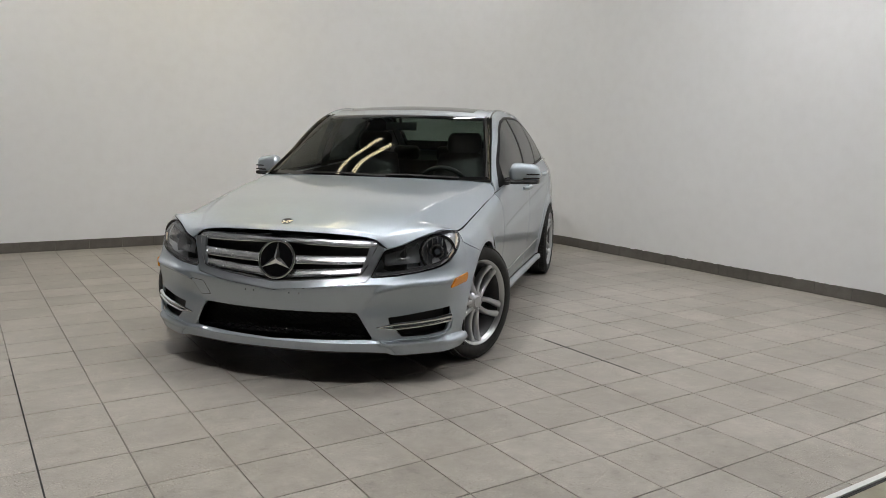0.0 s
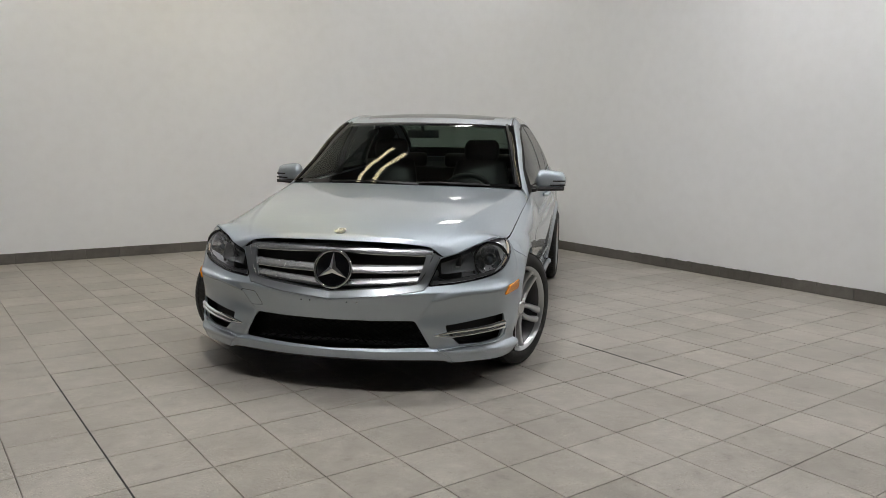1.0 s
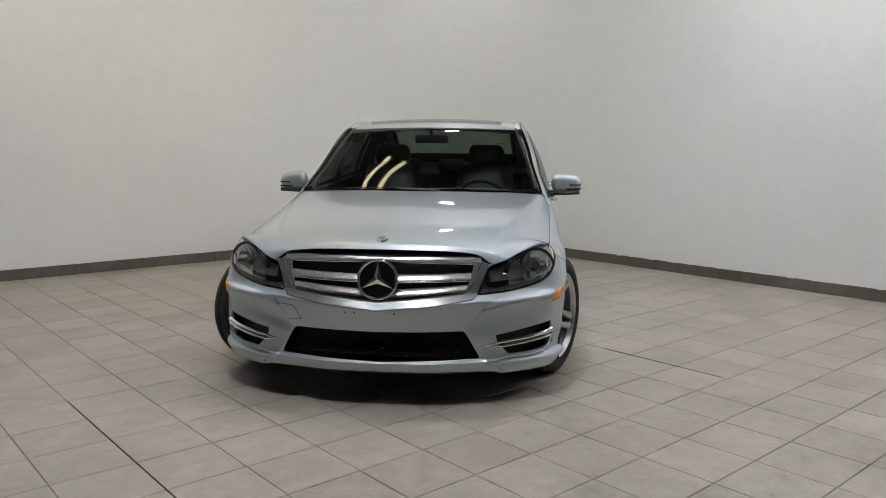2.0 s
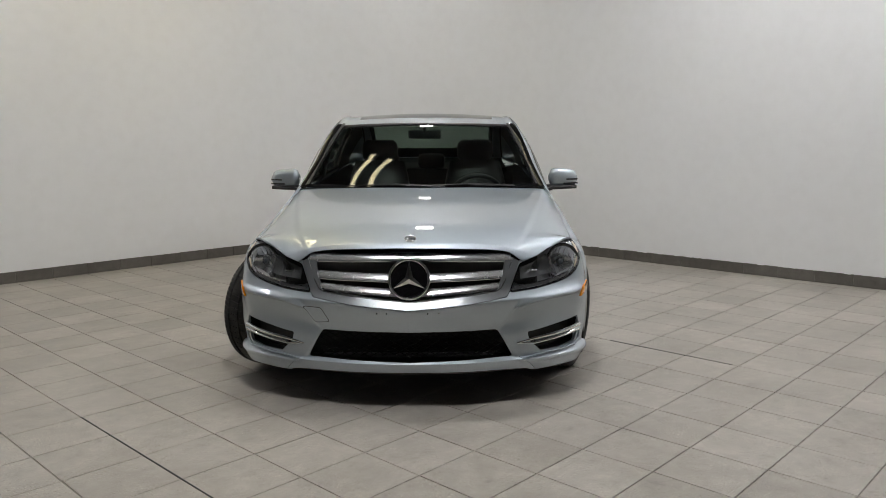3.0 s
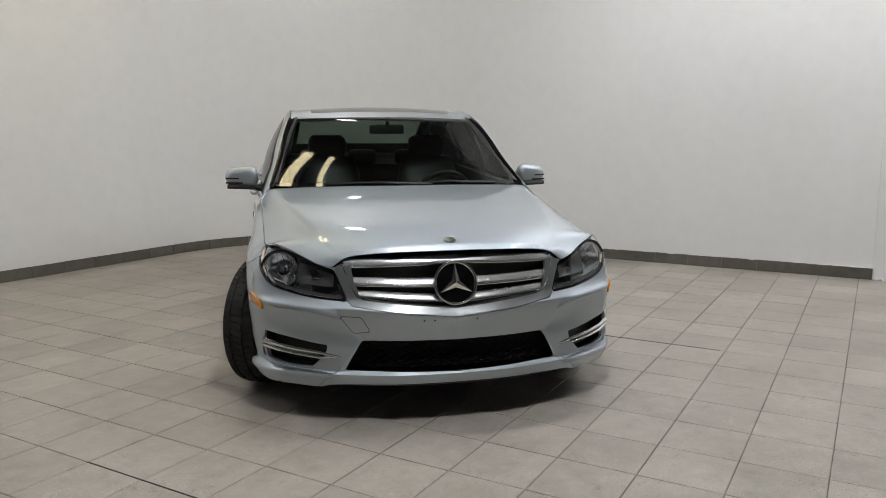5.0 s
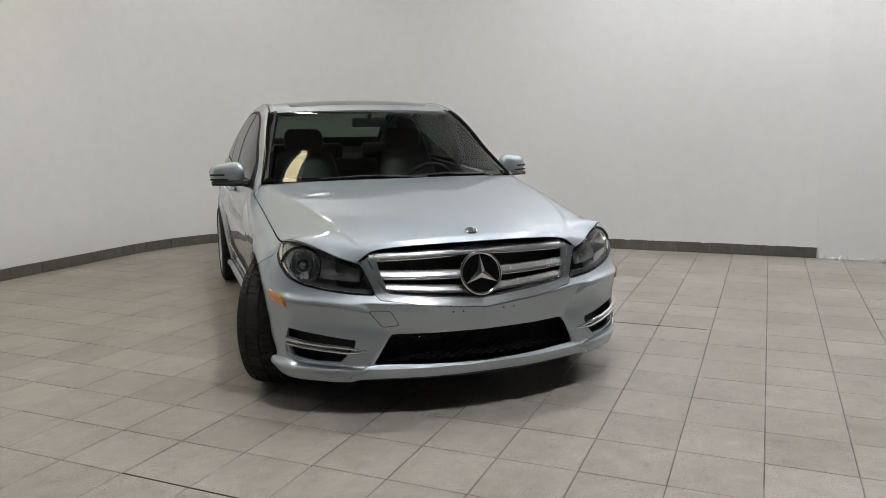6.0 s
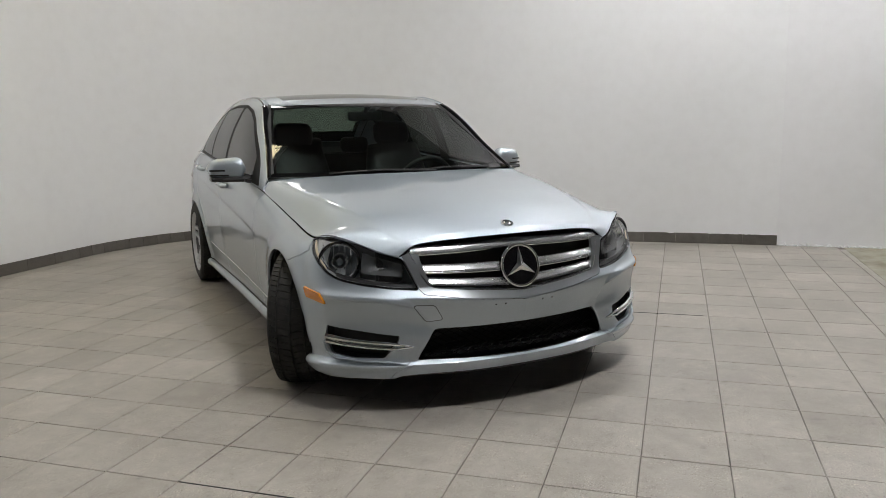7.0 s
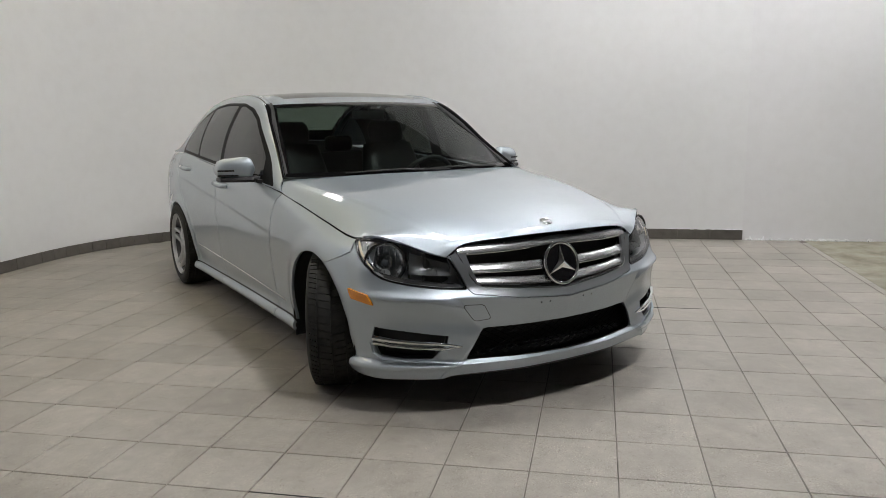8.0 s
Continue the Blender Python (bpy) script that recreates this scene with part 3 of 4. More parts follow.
        v = (1 + 2 * q) * (1 - q) ** 2 * c[n] + q * (1 - q) ** 2 * h[n] * first[n] + q * q * (3 - 2 * q) * c[n + 1] + q * q * (q - 1) * h[n] * last[n + 1]
        out = np.where((i == n)[..., None], v, out)
    return out


def hood(s, t):
    P = across(np.stack([h(t) for h in HOOD], 0), [0, .3, .68, 1], s, 1 + 1.1 * sstep(.09, .2, t) - .35 * sstep(.3, .6, t), sstep(.06, .20, t))
    # the long creases, with a short steep step outside them that fades towards the screen
    tall = sstep(.06, .18, t) * (.0055 - .0025 * sstep(.15, .6, t) - .0015 * sstep(.7, 1, t))
    P[..., 2] += tall * sstep(.30, .68, s) * np.where(s < .68, 1, 1 - sstep(.68, .735, s))
    return P


s, t = np.meshgrid(np.linspace(0, 1, 101), np.r_[np.linspace(0, .16, 22)[:-1], np.linspace(.16, 1, 60)], indexing="ij")
smooth(part("hood", mirror(rim(grid_mesh(hood(s, t), True), .004)), PAINT, car), 50)

# the cabin
BELT = spline([(-.60, .816, .889), (-.92, .822, .913), (-1.15, .828, .930), (-1.38, .828, .945), (-1.62, .826, .956), (-2, .822, .978), (-2.45, .814, 1.005), (-2.90, .80, 1.03), (-3.32, .78, 1.03)], range(9))
CROWN = spline([(-.66, .785, .935), (-.92, .73, 1.09), (-1.13, .69, 1.235), (-1.34, .652, 1.345), (-1.6, .637, 1.395), (-1.95, .63, 1.408), (-2.42, .632, 1.39), (-2.85, .655, 1.29), (-3.32, .70, 1.06)], range(9))
EDGE = spline([(-.71, .738, .952), (-.94, .685, 1.105), (-1.16, .634, 1.24), (-1.35, .585, 1.352), (-1.6, .575, 1.412), (-2, .57, 1.424), (-2.45, .56, 1.40), (-2.85, .565, 1.28), (-3.25, .60, 1.08)], range(9))
MID = spline([(-.45, 0, .955), (-.69, 0, 1.108), (-.95, 0, 1.246), (-1.225, 0, 1.364), (-1.6, 0, 1.436), (-1.95, 0, 1.446), (-2.47, 0, 1.42), (-2.9, 0, 1.28), (-3.3, 0, 1.085)], range(9))


def green(k, w):
    """The cabin's surface: k from the cowl (0) to the tail (1), w from the belt (0) over the rail (1 to 1.25) to the middle (2.25)."""
    b, c, e, m = BELT(k), CROWN(k), EDGE(k), MID(k)
    a = np.clip(w, 0, 1)[..., None]
    side = b + (c - b) * a + np.stack([0 * k, .03 * (a * (1 - a))[..., 0] * 4 * np.clip((c - b)[..., 2] / .4, 0, 1), 0 * k], -1)
    a = np.clip((w - 1) / .25, 0, 1)[..., None]
    rail = c + (e - c) * a + np.stack([0 * k, 0 * k, .012 * 4 * (a * (1 - a))[..., 0]], -1)
    a = np.clip((2.25 - w), 0, 1)
    bow = np.where(a < .75, a * a, 1.5 * a - .5625) / .9375
    top = np.stack([m[..., 0] + (e - m)[..., 0] * bow, e[..., 1] * a, m[..., 2] + (e - m)[..., 2] * bow], -1)
    return np.where((w < 1)[..., None], side, np.where((w < 1.25)[..., None], rail, top))


k, w = np.meshgrid(np.linspace(0, 1, 180), np.r_[np.linspace(0, 1, 50)[:-1], np.linspace(1, 1.25, 9)[:-1], np.linspace(1.25, 2.25, 50)], indexing="ij")
cabin = Sheet(green(k, w), np.stack([k, w, 0 * k], -1))
SIDE = lambda q: (q[:, 1] > 1.02) * 10.0
dlo_d = polygon(rounded([(-.70, .905), (-1.3, .947), (-1.8, .975), (-2.3, 1.003), (-2.90, 1.034), (-2.82, 1.15), (-2.72, 1.24), (-2.54, 1.315), (-2.33, 1.365), (-2.05, 1.382), (-1.66, 1.372), (-1.43, 1.335), (-1.275, 1.278), (-1.10, 1.175), (-.84, 1.01)], .03))
glass_f = polygon(rounded([(-.90, .955), (-1.3, .966), (-1.68, .988), (-1.688, 1.05), (-1.705, 1.215), (-1.695, 1.351), (-1.62, 1.349), (-1.45, 1.318), (-1.30, 1.265), (-1.12, 1.16), (-.96, 1.055)], .015))
glass_r = polygon(rounded([(-1.757, .993), (-2.1, 1.010), (-2.33, 1.023), (-2.342, 1.17), (-2.33, 1.343), (-2.20, 1.354), (-2.05, 1.362), (-1.768, 1.358), (-1.778, 1.215)], .015))
glass_q = polygon(rounded([(-2.372, 1.026), (-2.845, 1.052), (-2.78, 1.15), (-2.69, 1.228), (-2.54, 1.29), (-2.372, 1.335), (-2.384, 1.17)], .012))
xz = lambda p: p[:, [0, 2]]
side_cut = lambda d: (lambda q, p: d(xz(p)) + SIDE(q))
for d in (dlo_d, glass_f, glass_r, glass_q):
    cabin.cut(side_cut(d))
SHIELD = lambda q, p: np.maximum(q[:, 0] * 8 - 3.02, 1.06 - q[:, 1])
CLEAR = lambda q, p: np.maximum.reduce([q[:, 0] * 8 - 2.86, .12 - q[:, 0] * 8, 1.28 - q[:, 1]])
BACK = lambda q, p: np.maximum.reduce([6.05 - q[:, 0] * 8, q[:, 0] * 8 - 7.55, 1.34 - q[:, 1]])
BACKFRAME = lambda q, p: np.maximum.reduce([5.93 - q[:, 0] * 8, q[:, 0] * 8 - 7.99, 1.28 - q[:, 1]])
ROOFGLASS = lambda q, p: np.maximum.reduce([3.48 - q[:, 0] * 8, q[:, 0] * 8 - 5.2, 1.42 - q[:, 1]])
DITCH = lambda q, p: np.maximum(np.abs(q[:, 1] - 1.10) - .018, 2.7 - q[:, 0] * 8)
for fn in (lambda q, p: q[:, 0] * 8 - 3.02, lambda q, p: 1.06 - q[:, 1], CLEAR, BACK, BACKFRAME, ROOFGLASS, lambda q, p: q[:, 1] - 1.082, lambda q, p: q[:, 1] - 1.118):
    cabin.cut(fn)
pieces = [("front_side_window", glass_f), ("rear_side_window", glass_r), ("quarter_window", glass_q)]
for name, d in pieces:
    pair(name, cabin.take(side_cut(d)), TINTED, car, "tinted side window")
pair("window_trim", rim(cabin.take(side_cut(dlo_d)), .01), TRIM, car, "black window trim")
smooth(part("windshield", mirror(cabin.take(CLEAR)), WINDSCREEN, car, "clear windscreen"))
smooth(part("windshield_border", mirror(cabin.take(SHIELD)), BORDER, car, "black windscreen border"))
smooth(part("rear_window", mirror(cabin.take(BACK)), REARGLASS, car, "clear rear window"))
smooth(part("rear_window_border", mirror(cabin.take(BACKFRAME)), BORDER, car, "black rear window border"))
smooth(part("sunroof", mirror(cabin.take(ROOFGLASS)), GLOSSBLACK, car, "dark glass sunroof"))
pair("roof_strip", cabin.take(DITCH), BLACK, car)
smooth(part("roof", mirror(rim(cabin.take(lambda q, p: -np.ones(len(q))), .01)), PAINT, car), 45)
s, t = np.meshgrid(np.linspace(0, 1, 12), np.linspace(0, 1, 12), indexing="ij")
deck = np.stack([-3.22 - .05 * (1 - s) - t * (.50 + .05 * (1 - s ** 2)) , s * (.70 - .02 * t), 1.06 - .05 * t - .03 * s ** 2 - .02 * t * t], -1)
smooth(part("boot_lid", mirror(grid_mesh(deck, True)), PAINT, car))

# ---- wheels ----
def lathe(bm, profile, segments=64, axis_y=True):
    """Turns a profile of (radius, y) round the y axis."""
    rings = []
    for i in range(segments):
        a = 2 * math.pi * i / segments
        rings.append([bm.verts.new((r * math.cos(a), y, r * math.sin(a))) for r, y in profile])
    for i in range(segments):
        a, b = rings[i], rings[(i + 1) % segments]
        for j in range(len(profile) - 1):
            bm.faces.new((a[j], b[j], b[j + 1], a[j + 1]))
    return bm


def tube(bm, points, radius, segments=8, closed=False, flat=1.0):
    """A round bar along points."""
    pts = [Vector(p) for p in points]
    rings, up = [], Vector((0, 0, 1))
    n = len(pts)
    for i, p in enumerate(pts):
        d = (pts[(i + 1) % n] - pts[i - 1]) if closed else (pts[min(i + 1, n - 1)] - pts[max(i - 1, 0)])
        d.normalize()
        s = d.cross(up if abs(d.z) < .95 else Vector((1, 0, 0))).normalized()
        w = s.cross(d).normalized()
        r = radius[i] if isinstance(radius, (list, tuple)) else radius
        rings.append([bm.verts.new(p + s * r * math.cos(2 * math.pi * k / segments) + w * r * flat * math.sin(2 * math.pi * k / segments)) for k in range(segments)])
    for i in range(n if closed else n - 1):
        a, b = rings[i], rings[(i + 1) % n]
        for k in range(segments):
            bm.faces.new((a[k], a[(k + 1) % segments], b[(k + 1) % segments], b[k]))
    if not closed:
        bm.faces.new(rings[0][::-1])
        bm.faces.new(rings[-1])
    return bm


def loft(bm, rings, caps=True):
    """Joins rings of places with the same count."""
    vs = [[bm.verts.new(p) for p in r] for r in rings]
    n = len(vs[0])
    for a, b in zip(vs, vs[1:]):
        for k in range(n):
            bm.faces.new((a[k], a[(k + 1) % n], b[(k + 1) % n], b[k]))
    if caps:
        bm.faces.new(vs[0][::-1])
        bm.faces.new(vs[-1])
    bmesh.ops.recalc_face_normals(bm, faces=bm.faces[:])
    return bm


def wheel_parts(width):
    """The meshes of one wheel, its outer face towards +y, by name."""
    h = width / 2
    tyre = lathe(bmesh.new(), [(.232, -h + .01), (.243, -h - .002), (.27, -h - .006), (.295, -h + .004), (.306, -h + .018), (.3085, -h + .03),
                               (.3085, h - .03), (.306, h - .018), (.295, h - .004), (.272, h + .005), (.246, h + .001), (.234, h - .008), (.226, h - .02)])
    tread = bmesh.new()
    ribs = [(-h + .012, -h * .60), (-h * .50, -h * .05), (h * .05, h * .50), (h * .60, h - .012)]
    for k, (y0, y1) in enumerate(ribs):
        n = 76 if k in (0, 3) else 60
        fill = .82 if k in (0, 3) else .90
        lean = (.5, .35, -.35, -.5)[k]
        for i in range(n):
            ring = []
            for r in (.302, .3165):
                for y, side in ((y0, 0), (y1, 0), (y1, 1), (y0, 1)):
                    a = 2 * math.pi * (i + .05 + fill * side + lean * (y - y0) / (y1 - y0)) / n
                    edge = .006 if (k == 0 and y == y0 or k == 3 and y == y1) and r > .31 else 0
                    ring.append((( r - edge) * math.cos(a), y, (r - edge) * math.sin(a)))
            v = [tread.verts.new(c) for c in ring]
            for f in ((4, 5, 6, 7), (0, 4, 7, 3), (1, 2, 6, 5), (0, 1, 5, 4), (3, 7, 6, 2)):
                tread.faces.new([v[j] for j in f])
    bmesh.ops.recalc_face_normals(tread, faces=tread.faces[:])
    barrel = lathe(bmesh.new(), [(.18, -h + .02), (.19, -h + .06), (.192, h - .07), (.208, h - .04), (.214, h - .026)])
    rim = lathe(bmesh.new(), [(.214, h - .026), (.220, h - .014), (.229, h - .003), (.2335, h - .001), (.2355, h - .005), (.235, h - .016)])
    spokes = []
    for i in range(5):
        for s in (-1, 1):
            bm, rings = bmesh.new(), []
            for q in np.linspace(0, 1, 9):
                r = .040 + .178 * q
                off = s * (.019 + .009 * q + .010 * math.sin(math.pi * q))
                y = h - .030 - .012 * math.sin(math.pi * q) + .014 * q * q
                wd = .0145 + .001 * (1 - q) + .007 * max(0, q - .8) * 5
                rings.append([(r, y - .03, off - wd), (r, y - .006, off - wd), (r, y + .002, off - wd * .5), (r, y + .002, off + wd * .5), (r, y - .006, off + wd), (r, y - .03, off + wd)])
            loft(bm, rings)
            bmesh.ops.rotate(bm, verts=bm.verts[:], cent=(0, 0, 0), matrix=Matrix.Rotation(2 * math.pi * i / 5 + .12, 3, "Y"))
            spokes.append(bm)
    cap = lathe(bmesh.new(), [(.001, h - .02), (.02, h - .0205), (.030, h - .022), (.034, h - .027), (.056, h - .034), (.062, h - .042), (.06, h - .07)], 40)
    disc = lathe(bmesh.new(), [(.06, h - .11), (.148, h - .11), (.15, h - .113), (.15, h - .132), (.14, h - .135)], 48)
    back = lathe(bmesh.new(), [(.001, -h + .04), (.19, -h + .045)], 40)
    return tyre, tread, barrel, rim, spokes, cap, disc, back


def wheel(x, y, width, turn, name="wheel"):
    hub = new(name)
    hub.parent = car
    hub.matrix_local = pose(x, y, .329, 0, 0, turn + (0 if y > 0 else 180)) @ pose(0, 0, 0, 0, 31 * x + 12 * y, 0)
    tyre, tread, barrel, rim, spokes, cap, disc, back = wheel_parts(width)
    smooth(part("tyre", tyre, RUBBER, hub, "black rubber tyre"), 50)
    part("tread", tread, RUBBER, hub, "worn black tread blocks")
    smooth(part("rim", rim, ALLOY, hub, "silver alloy rim"), 40)
    smooth(part("barrel", barrel, BARREL, hub, "dark grey inner rim"), 40)
    for s in spokes:
        smooth(part("spoke", s, ALLOY, hub), 50)
    smooth(part("hub_cap", cap, ALLOY, hub), 40)
    smooth(part("brake_disc", disc, STEEL, hub, "grey steel brake disc"), 30)
    smooth(part("wheel_back", back, BLACK, hub), 30)
    return hub


for y in (.772, -.772):
    wheel(0, y, .225, -23 if y > 0 else -27)
    wheel(-2.79, y * 1.03, .24, 0)

# ---- dark wheel wells and underbody ----
for x in (0, -2.79):
    bm = bmesh.new()
    ys = (.50, .60, .70, .80, .855)
    arcs = [[bm.verts.new((x + .372 * math.cos(a), y, .30 + .372 * math.sin(a))) for a in np.linspace(-.35, math.pi + .35, 25)] for y in ys]
    for a, b in zip(arcs, arcs[1:]):
        for j in range(24):
            bm.faces.new((a[j], a[j + 1], b[j + 1], b[j]))
    bm.faces.new(arcs[0])
    pair("wheel_well", bm, BLACK, car, "black wheel well")
bm = bmesh.new()
box(bm, (-3.6, -.50, .155), (.55, .50, .26), .02)
box(bm, (-2.35, -.80, .175), (-.42, .80, .26), .02)
box(bm, (.30, -.50, .185), (.60, .50, .23), .01)
box(bm, (.385, -.70, .195), (.55, .70, .24), .01)
part("underbody", bm, BLACK, car, "dark underbody")
# unseen tray, added to stop light falling through the mesh onto the floor
bm = bmesh.new()
edge_ = [wrap(np.array(a), np.array(.19), False) for a in np.linspace(0, 1.16, 30)]
edge_ = [(float(p[0]) - .012, float(p[1]) * .985) for p in edge_]
edge_ = [(x, -y) for x, y in edge_[:0:-1]] + edge_ + [(.37, edge_[-1][1]), (.37, -edge_[-1][1])]
loft(bm, [[(x, y, z) for x, y in edge_] for z in (.180, .192)])
part("undertray", bm, BLACK, car, "unseen black tray that keeps light off the floor under the nose")
bm = bmesh.new()
box(bm, (.52, -.60, .20), (.55, .60, .70), .01)
part("radiator", bm, BLACK, car, "black radiator")

# ---- lamps ----
def surf(a, z, off=0.0, relief=False):
    """The place on the lower body, moved outwards by off."""
    p = wrap(np.array([a, a + .004, a - .004]), np.array([z, z, z]), relief)
    d = p[1, :2] - p[2, :2]
    d /= np.linalg.norm(d)
    return Vector((p[0, 0] + d[1] * off, p[0, 1] - d[0] * off, z))


def ball(bm, at, r, squash=(1, 1, 1)):
    bmesh.ops.create_uvsphere(bm, u_segments=24, v_segments=14, radius=r, matrix=Matrix.Translation(at) @ Matrix.Diagonal((*squash, 1)))
    return bm


def ring_at(bm, at, axis, r, thick, n=36):
    """A ring round an axis."""
    q = Vector(axis).to_track_quat("Z", "Y")
    tube(bm, [Vector(at) + q @ Vector((r * math.cos(a), r * math.sin(a), 0)) for a in np.linspace(0, 2 * math.pi, n, endpoint=False)], thick, 8, True)
    return bm


def bowl(bm, at, axis, r, deep, n=32):
    """A hollow reflector that opens towards the axis."""
    q = Vector(axis).to_track_quat("Z", "Y")
    rows_ = [[bm.verts.new(Vector(at) + q @ Vector((r * k * math.cos(a), r * k * math.sin(a), -deep * (1 - k * k)))) for a in np.linspace(0, 2 * math.pi, n, endpoint=False)] for k in (.12, .35, .6, .8, 1)]
    for a, b in zip(rows_, rows_[1:]):
        for j in range(n):
            bm.faces.new((a[j], a[(j + 1) % n], b[(j + 1) % n], b[j]))
    bm.faces.new(rows_[0])
    return bm


AIM = Vector((.93, .33, .05)).normalized()
housing = bmesh.new()
front = [surf(a, z, -.004) for a, z in LAMP_LINE]
depth = Vector((-.070, -.028, 0))
mid_ = sum(front, Vector()) / len(front)
rings = [front, [p + depth * .35 for p in front], [mid_ + depth + (p - mid_) * .93 for p in front]]
vs = [[housing.verts.new(p) for p in r] for r in rings]
for a, b in zip(vs, vs[1:]):
    for k in range(len(a)):
        housing.faces.new((a[k], b[k], b[(k + 1) % len(a)], a[(k + 1) % len(a)]))
housing.faces.new(vs[-1])
bmesh.ops.recalc_face_normals(housing, faces=housing.faces[:])
HOLD = pair("headlight", housing, LAMPBLACK, car, "dark headlight housing", 30)
main, second = surf(.845, .655, -.045), surf(.64, .632, -.032)


def lamp_part(name, bm, material, label=""):
    other = flipped(bm)
    for b, h in ((bm, HOLD[0]), (other, HOLD[1])):
        smooth(part(name, b, material, h, label), 40)


bm = bmesh.new()
middle = np.mean(LAMP_LINE, axis=0)
rings = [[surf(*(middle + (np.array(c) - middle) * k), o) for c in LAMP_LINE] for k, o in ((1.0, -.001), (.991, .0005), (.980, -.002), (.975, -.02))]
loft(bm, rings, False)
lamp_part("lens_border", bm, GLOSSBLACK, "black edge of the lamp")
lamp_part("lens", lens, LENS, "clear lens")
q = AIM.to_track_quat("Z", "Y")
for k in range(-2, 3):
    x = .024 * k
    y = math.sqrt(.072 ** 2 - x * x)
    lamp_part("flute", tube(bmesh.new(), [main + q @ Vector((x, y * v, -.047 * (1 - (x * x + y * y * v * v) / .0061))) for v in np.linspace(-1, 1, 9)], .0016, 6), LAMPCHROME)
lamp_part("shroud", ring_at(bmesh.new(), main + AIM * .004, AIM, .086, .006, 40), GLOSSBLACK)
inside = np.array([[surf(a, z, -.020) for z in np.linspace(np.interp(a, [.88, .95, 1.05], [.632, .672, .737]), np.interp(a, [.88, .98, 1.05], [.738, .746, .742]), 10)] for a in np.linspace(.905, 1.045, 14)])
lamp_part("side_reflector", grid_mesh(inside), SIDECHROME, "satin reflector at the outer end")
band = np.array([[surf(a, z0 + k, -.009) for k in np.linspace(0, .014, 4)] for a, z0 in ((a, np.interp(a, [.50, .61, .73, .806, .86], [.554, .564, .578, .592, .609])) for a in np.linspace(.505, .845, 20))])
lamp_part("lower_band", grid_mesh(band), BARREL, "dark grey band below the reflectors")
lamp_part("light_strip", tube(bmesh.new(), [surf(a, np.interp(a, [.50, .61, .73, .806, .86], [.554, .564, .578, .592, .609]) + .016, -.008) for a in np.linspace(.53, .84, 20)], .0018, 8), CHROME_DARK)
lamp_part("reflector", bowl(bmesh.new(), main, AIM, .078, .05), LAMPCHROME)
lamp_part("bezel", ring_at(bmesh.new(), main, AIM, .079, .004), CHROME_DARK)
lamp_part("bezel", ring_at(bmesh.new(), main - AIM * .038, AIM, .030, .004), LAMPCHROME)
lamp_part("bulb", ball(bmesh.new(), main - AIM * .018, .016), LENSBALL, "glass bulb")
hollow = np.array([[surf(a, z, -.016 - .026 * math.sin(math.pi * u) * math.sin(math.pi * v)) for v, z in ((v, np.interp(a, [.545, .745], [.600, .615]) + v * np.interp(a, [.545, .745], [.052, .085])) for v in np.linspace(0, 1, 10))]
                   for u, a in zip(np.linspace(0, 1, 16), np.linspace(.545, .735, 16))])
lamp_part("reflector", grid_mesh(hollow), SMOKED, "smoked oblong reflector")
for a in (.605, .685):
    lamp_part("flute", tube(bmesh.new(), [surf(a, z, -.034 + .014 * abs(v)) for v, z in zip(np.linspace(-1, 1, 7), np.linspace(.612, .668, 7))], .0012, 6), SMOKED)
lamp_part("shroud", tube(bmesh.new(), [surf(.735, z, -.03) for z in (.595, .63, .665, .70)], [.005, .008, .008, .004], 8), GLOSSBLACK)
lamp_part("turn_strip", tube(bmesh.new(), [surf(a, z, -.010) for a, z in ((.90, .634), (.945, .668), (.985, .698), (1.02, .722), (1.05, .738))], [.003, .005, .006, .006, .004], 8), CREAM, "cream strip at the lamp's outer end")
lamp_part("bulb", ball(bmesh.new(), second, .008, (1, 2.2, .8)), CHROME_DARK)
lamp_part("light_strip", tube(bmesh.new(), [surf(a, z, -.016) for a, z in ((.79, .602), (.85, .615), (.895, .642), (.93, .672), (.955, .703), (.96, .728))], .004, 8), CHROME)
# amber side markers
bm = bmesh.new()
corners = [(arc(.352, .877), .552), (arc(.478, .842), .537), (arc(.508, .83), .490), (arc(.378, .87), .509)]
outline = rounded(corners, .012)
mid_a, mid_z = np.mean([c[0] for c in corners]), np.mean([c[1] for c in corners])
rings = [[surf(mid_a + (a - mid_a) * k, mid_z + (z - mid_z) * k, off, True) for a, z in outline] for k, off in ((1, -.006), (1, .005), (.95, .008), (.5, .009), (.2, .009))]
loft(bm, rings)
pair("side_marker", bm, AMBER, car, "amber side marker lamp")

# fog blades
CEN = [(.700, .505, .309), (.665, .59, .314), (.61, .69, .322), (.55, .765, .330), (.485, .832, .338)]
bm = bmesh.new()
path = [surf(arc(x, y), z, .013 - .004 * (k > 2)) for k, (x, y, z) in enumerate(CEN)]
tube(bm, [path[0], *[p + Vector((0, 0, .011)) for p in path[1:4]], path[4] + Vector((0, 0, .012))], [.003, .0075, .0085, .010, .0145], 10)
pair("fog_blade", bm, CHROME, car, "chrome blade")
bm = bmesh.new()
tube(bm, [path[0], *[p - Vector((0, 0, .011)) for p in path[1:4]], path[4] - Vector((-.005, 0, .006))], [.003, .006, .006, .0075, .012], 10)
pair("fog_blade", bm, CHROME, car, "chrome blade")
bm = bmesh.new()
tube(bm, [path[1] - Vector((.008, 0, 0)), path[2] - Vector((.008, 0, 0)), path[3] - Vector((.008, 0, 0))], .009, 10)
pair("running_light", bm, LENSBALL, car, "unlit running light")
bm = bmesh.new()
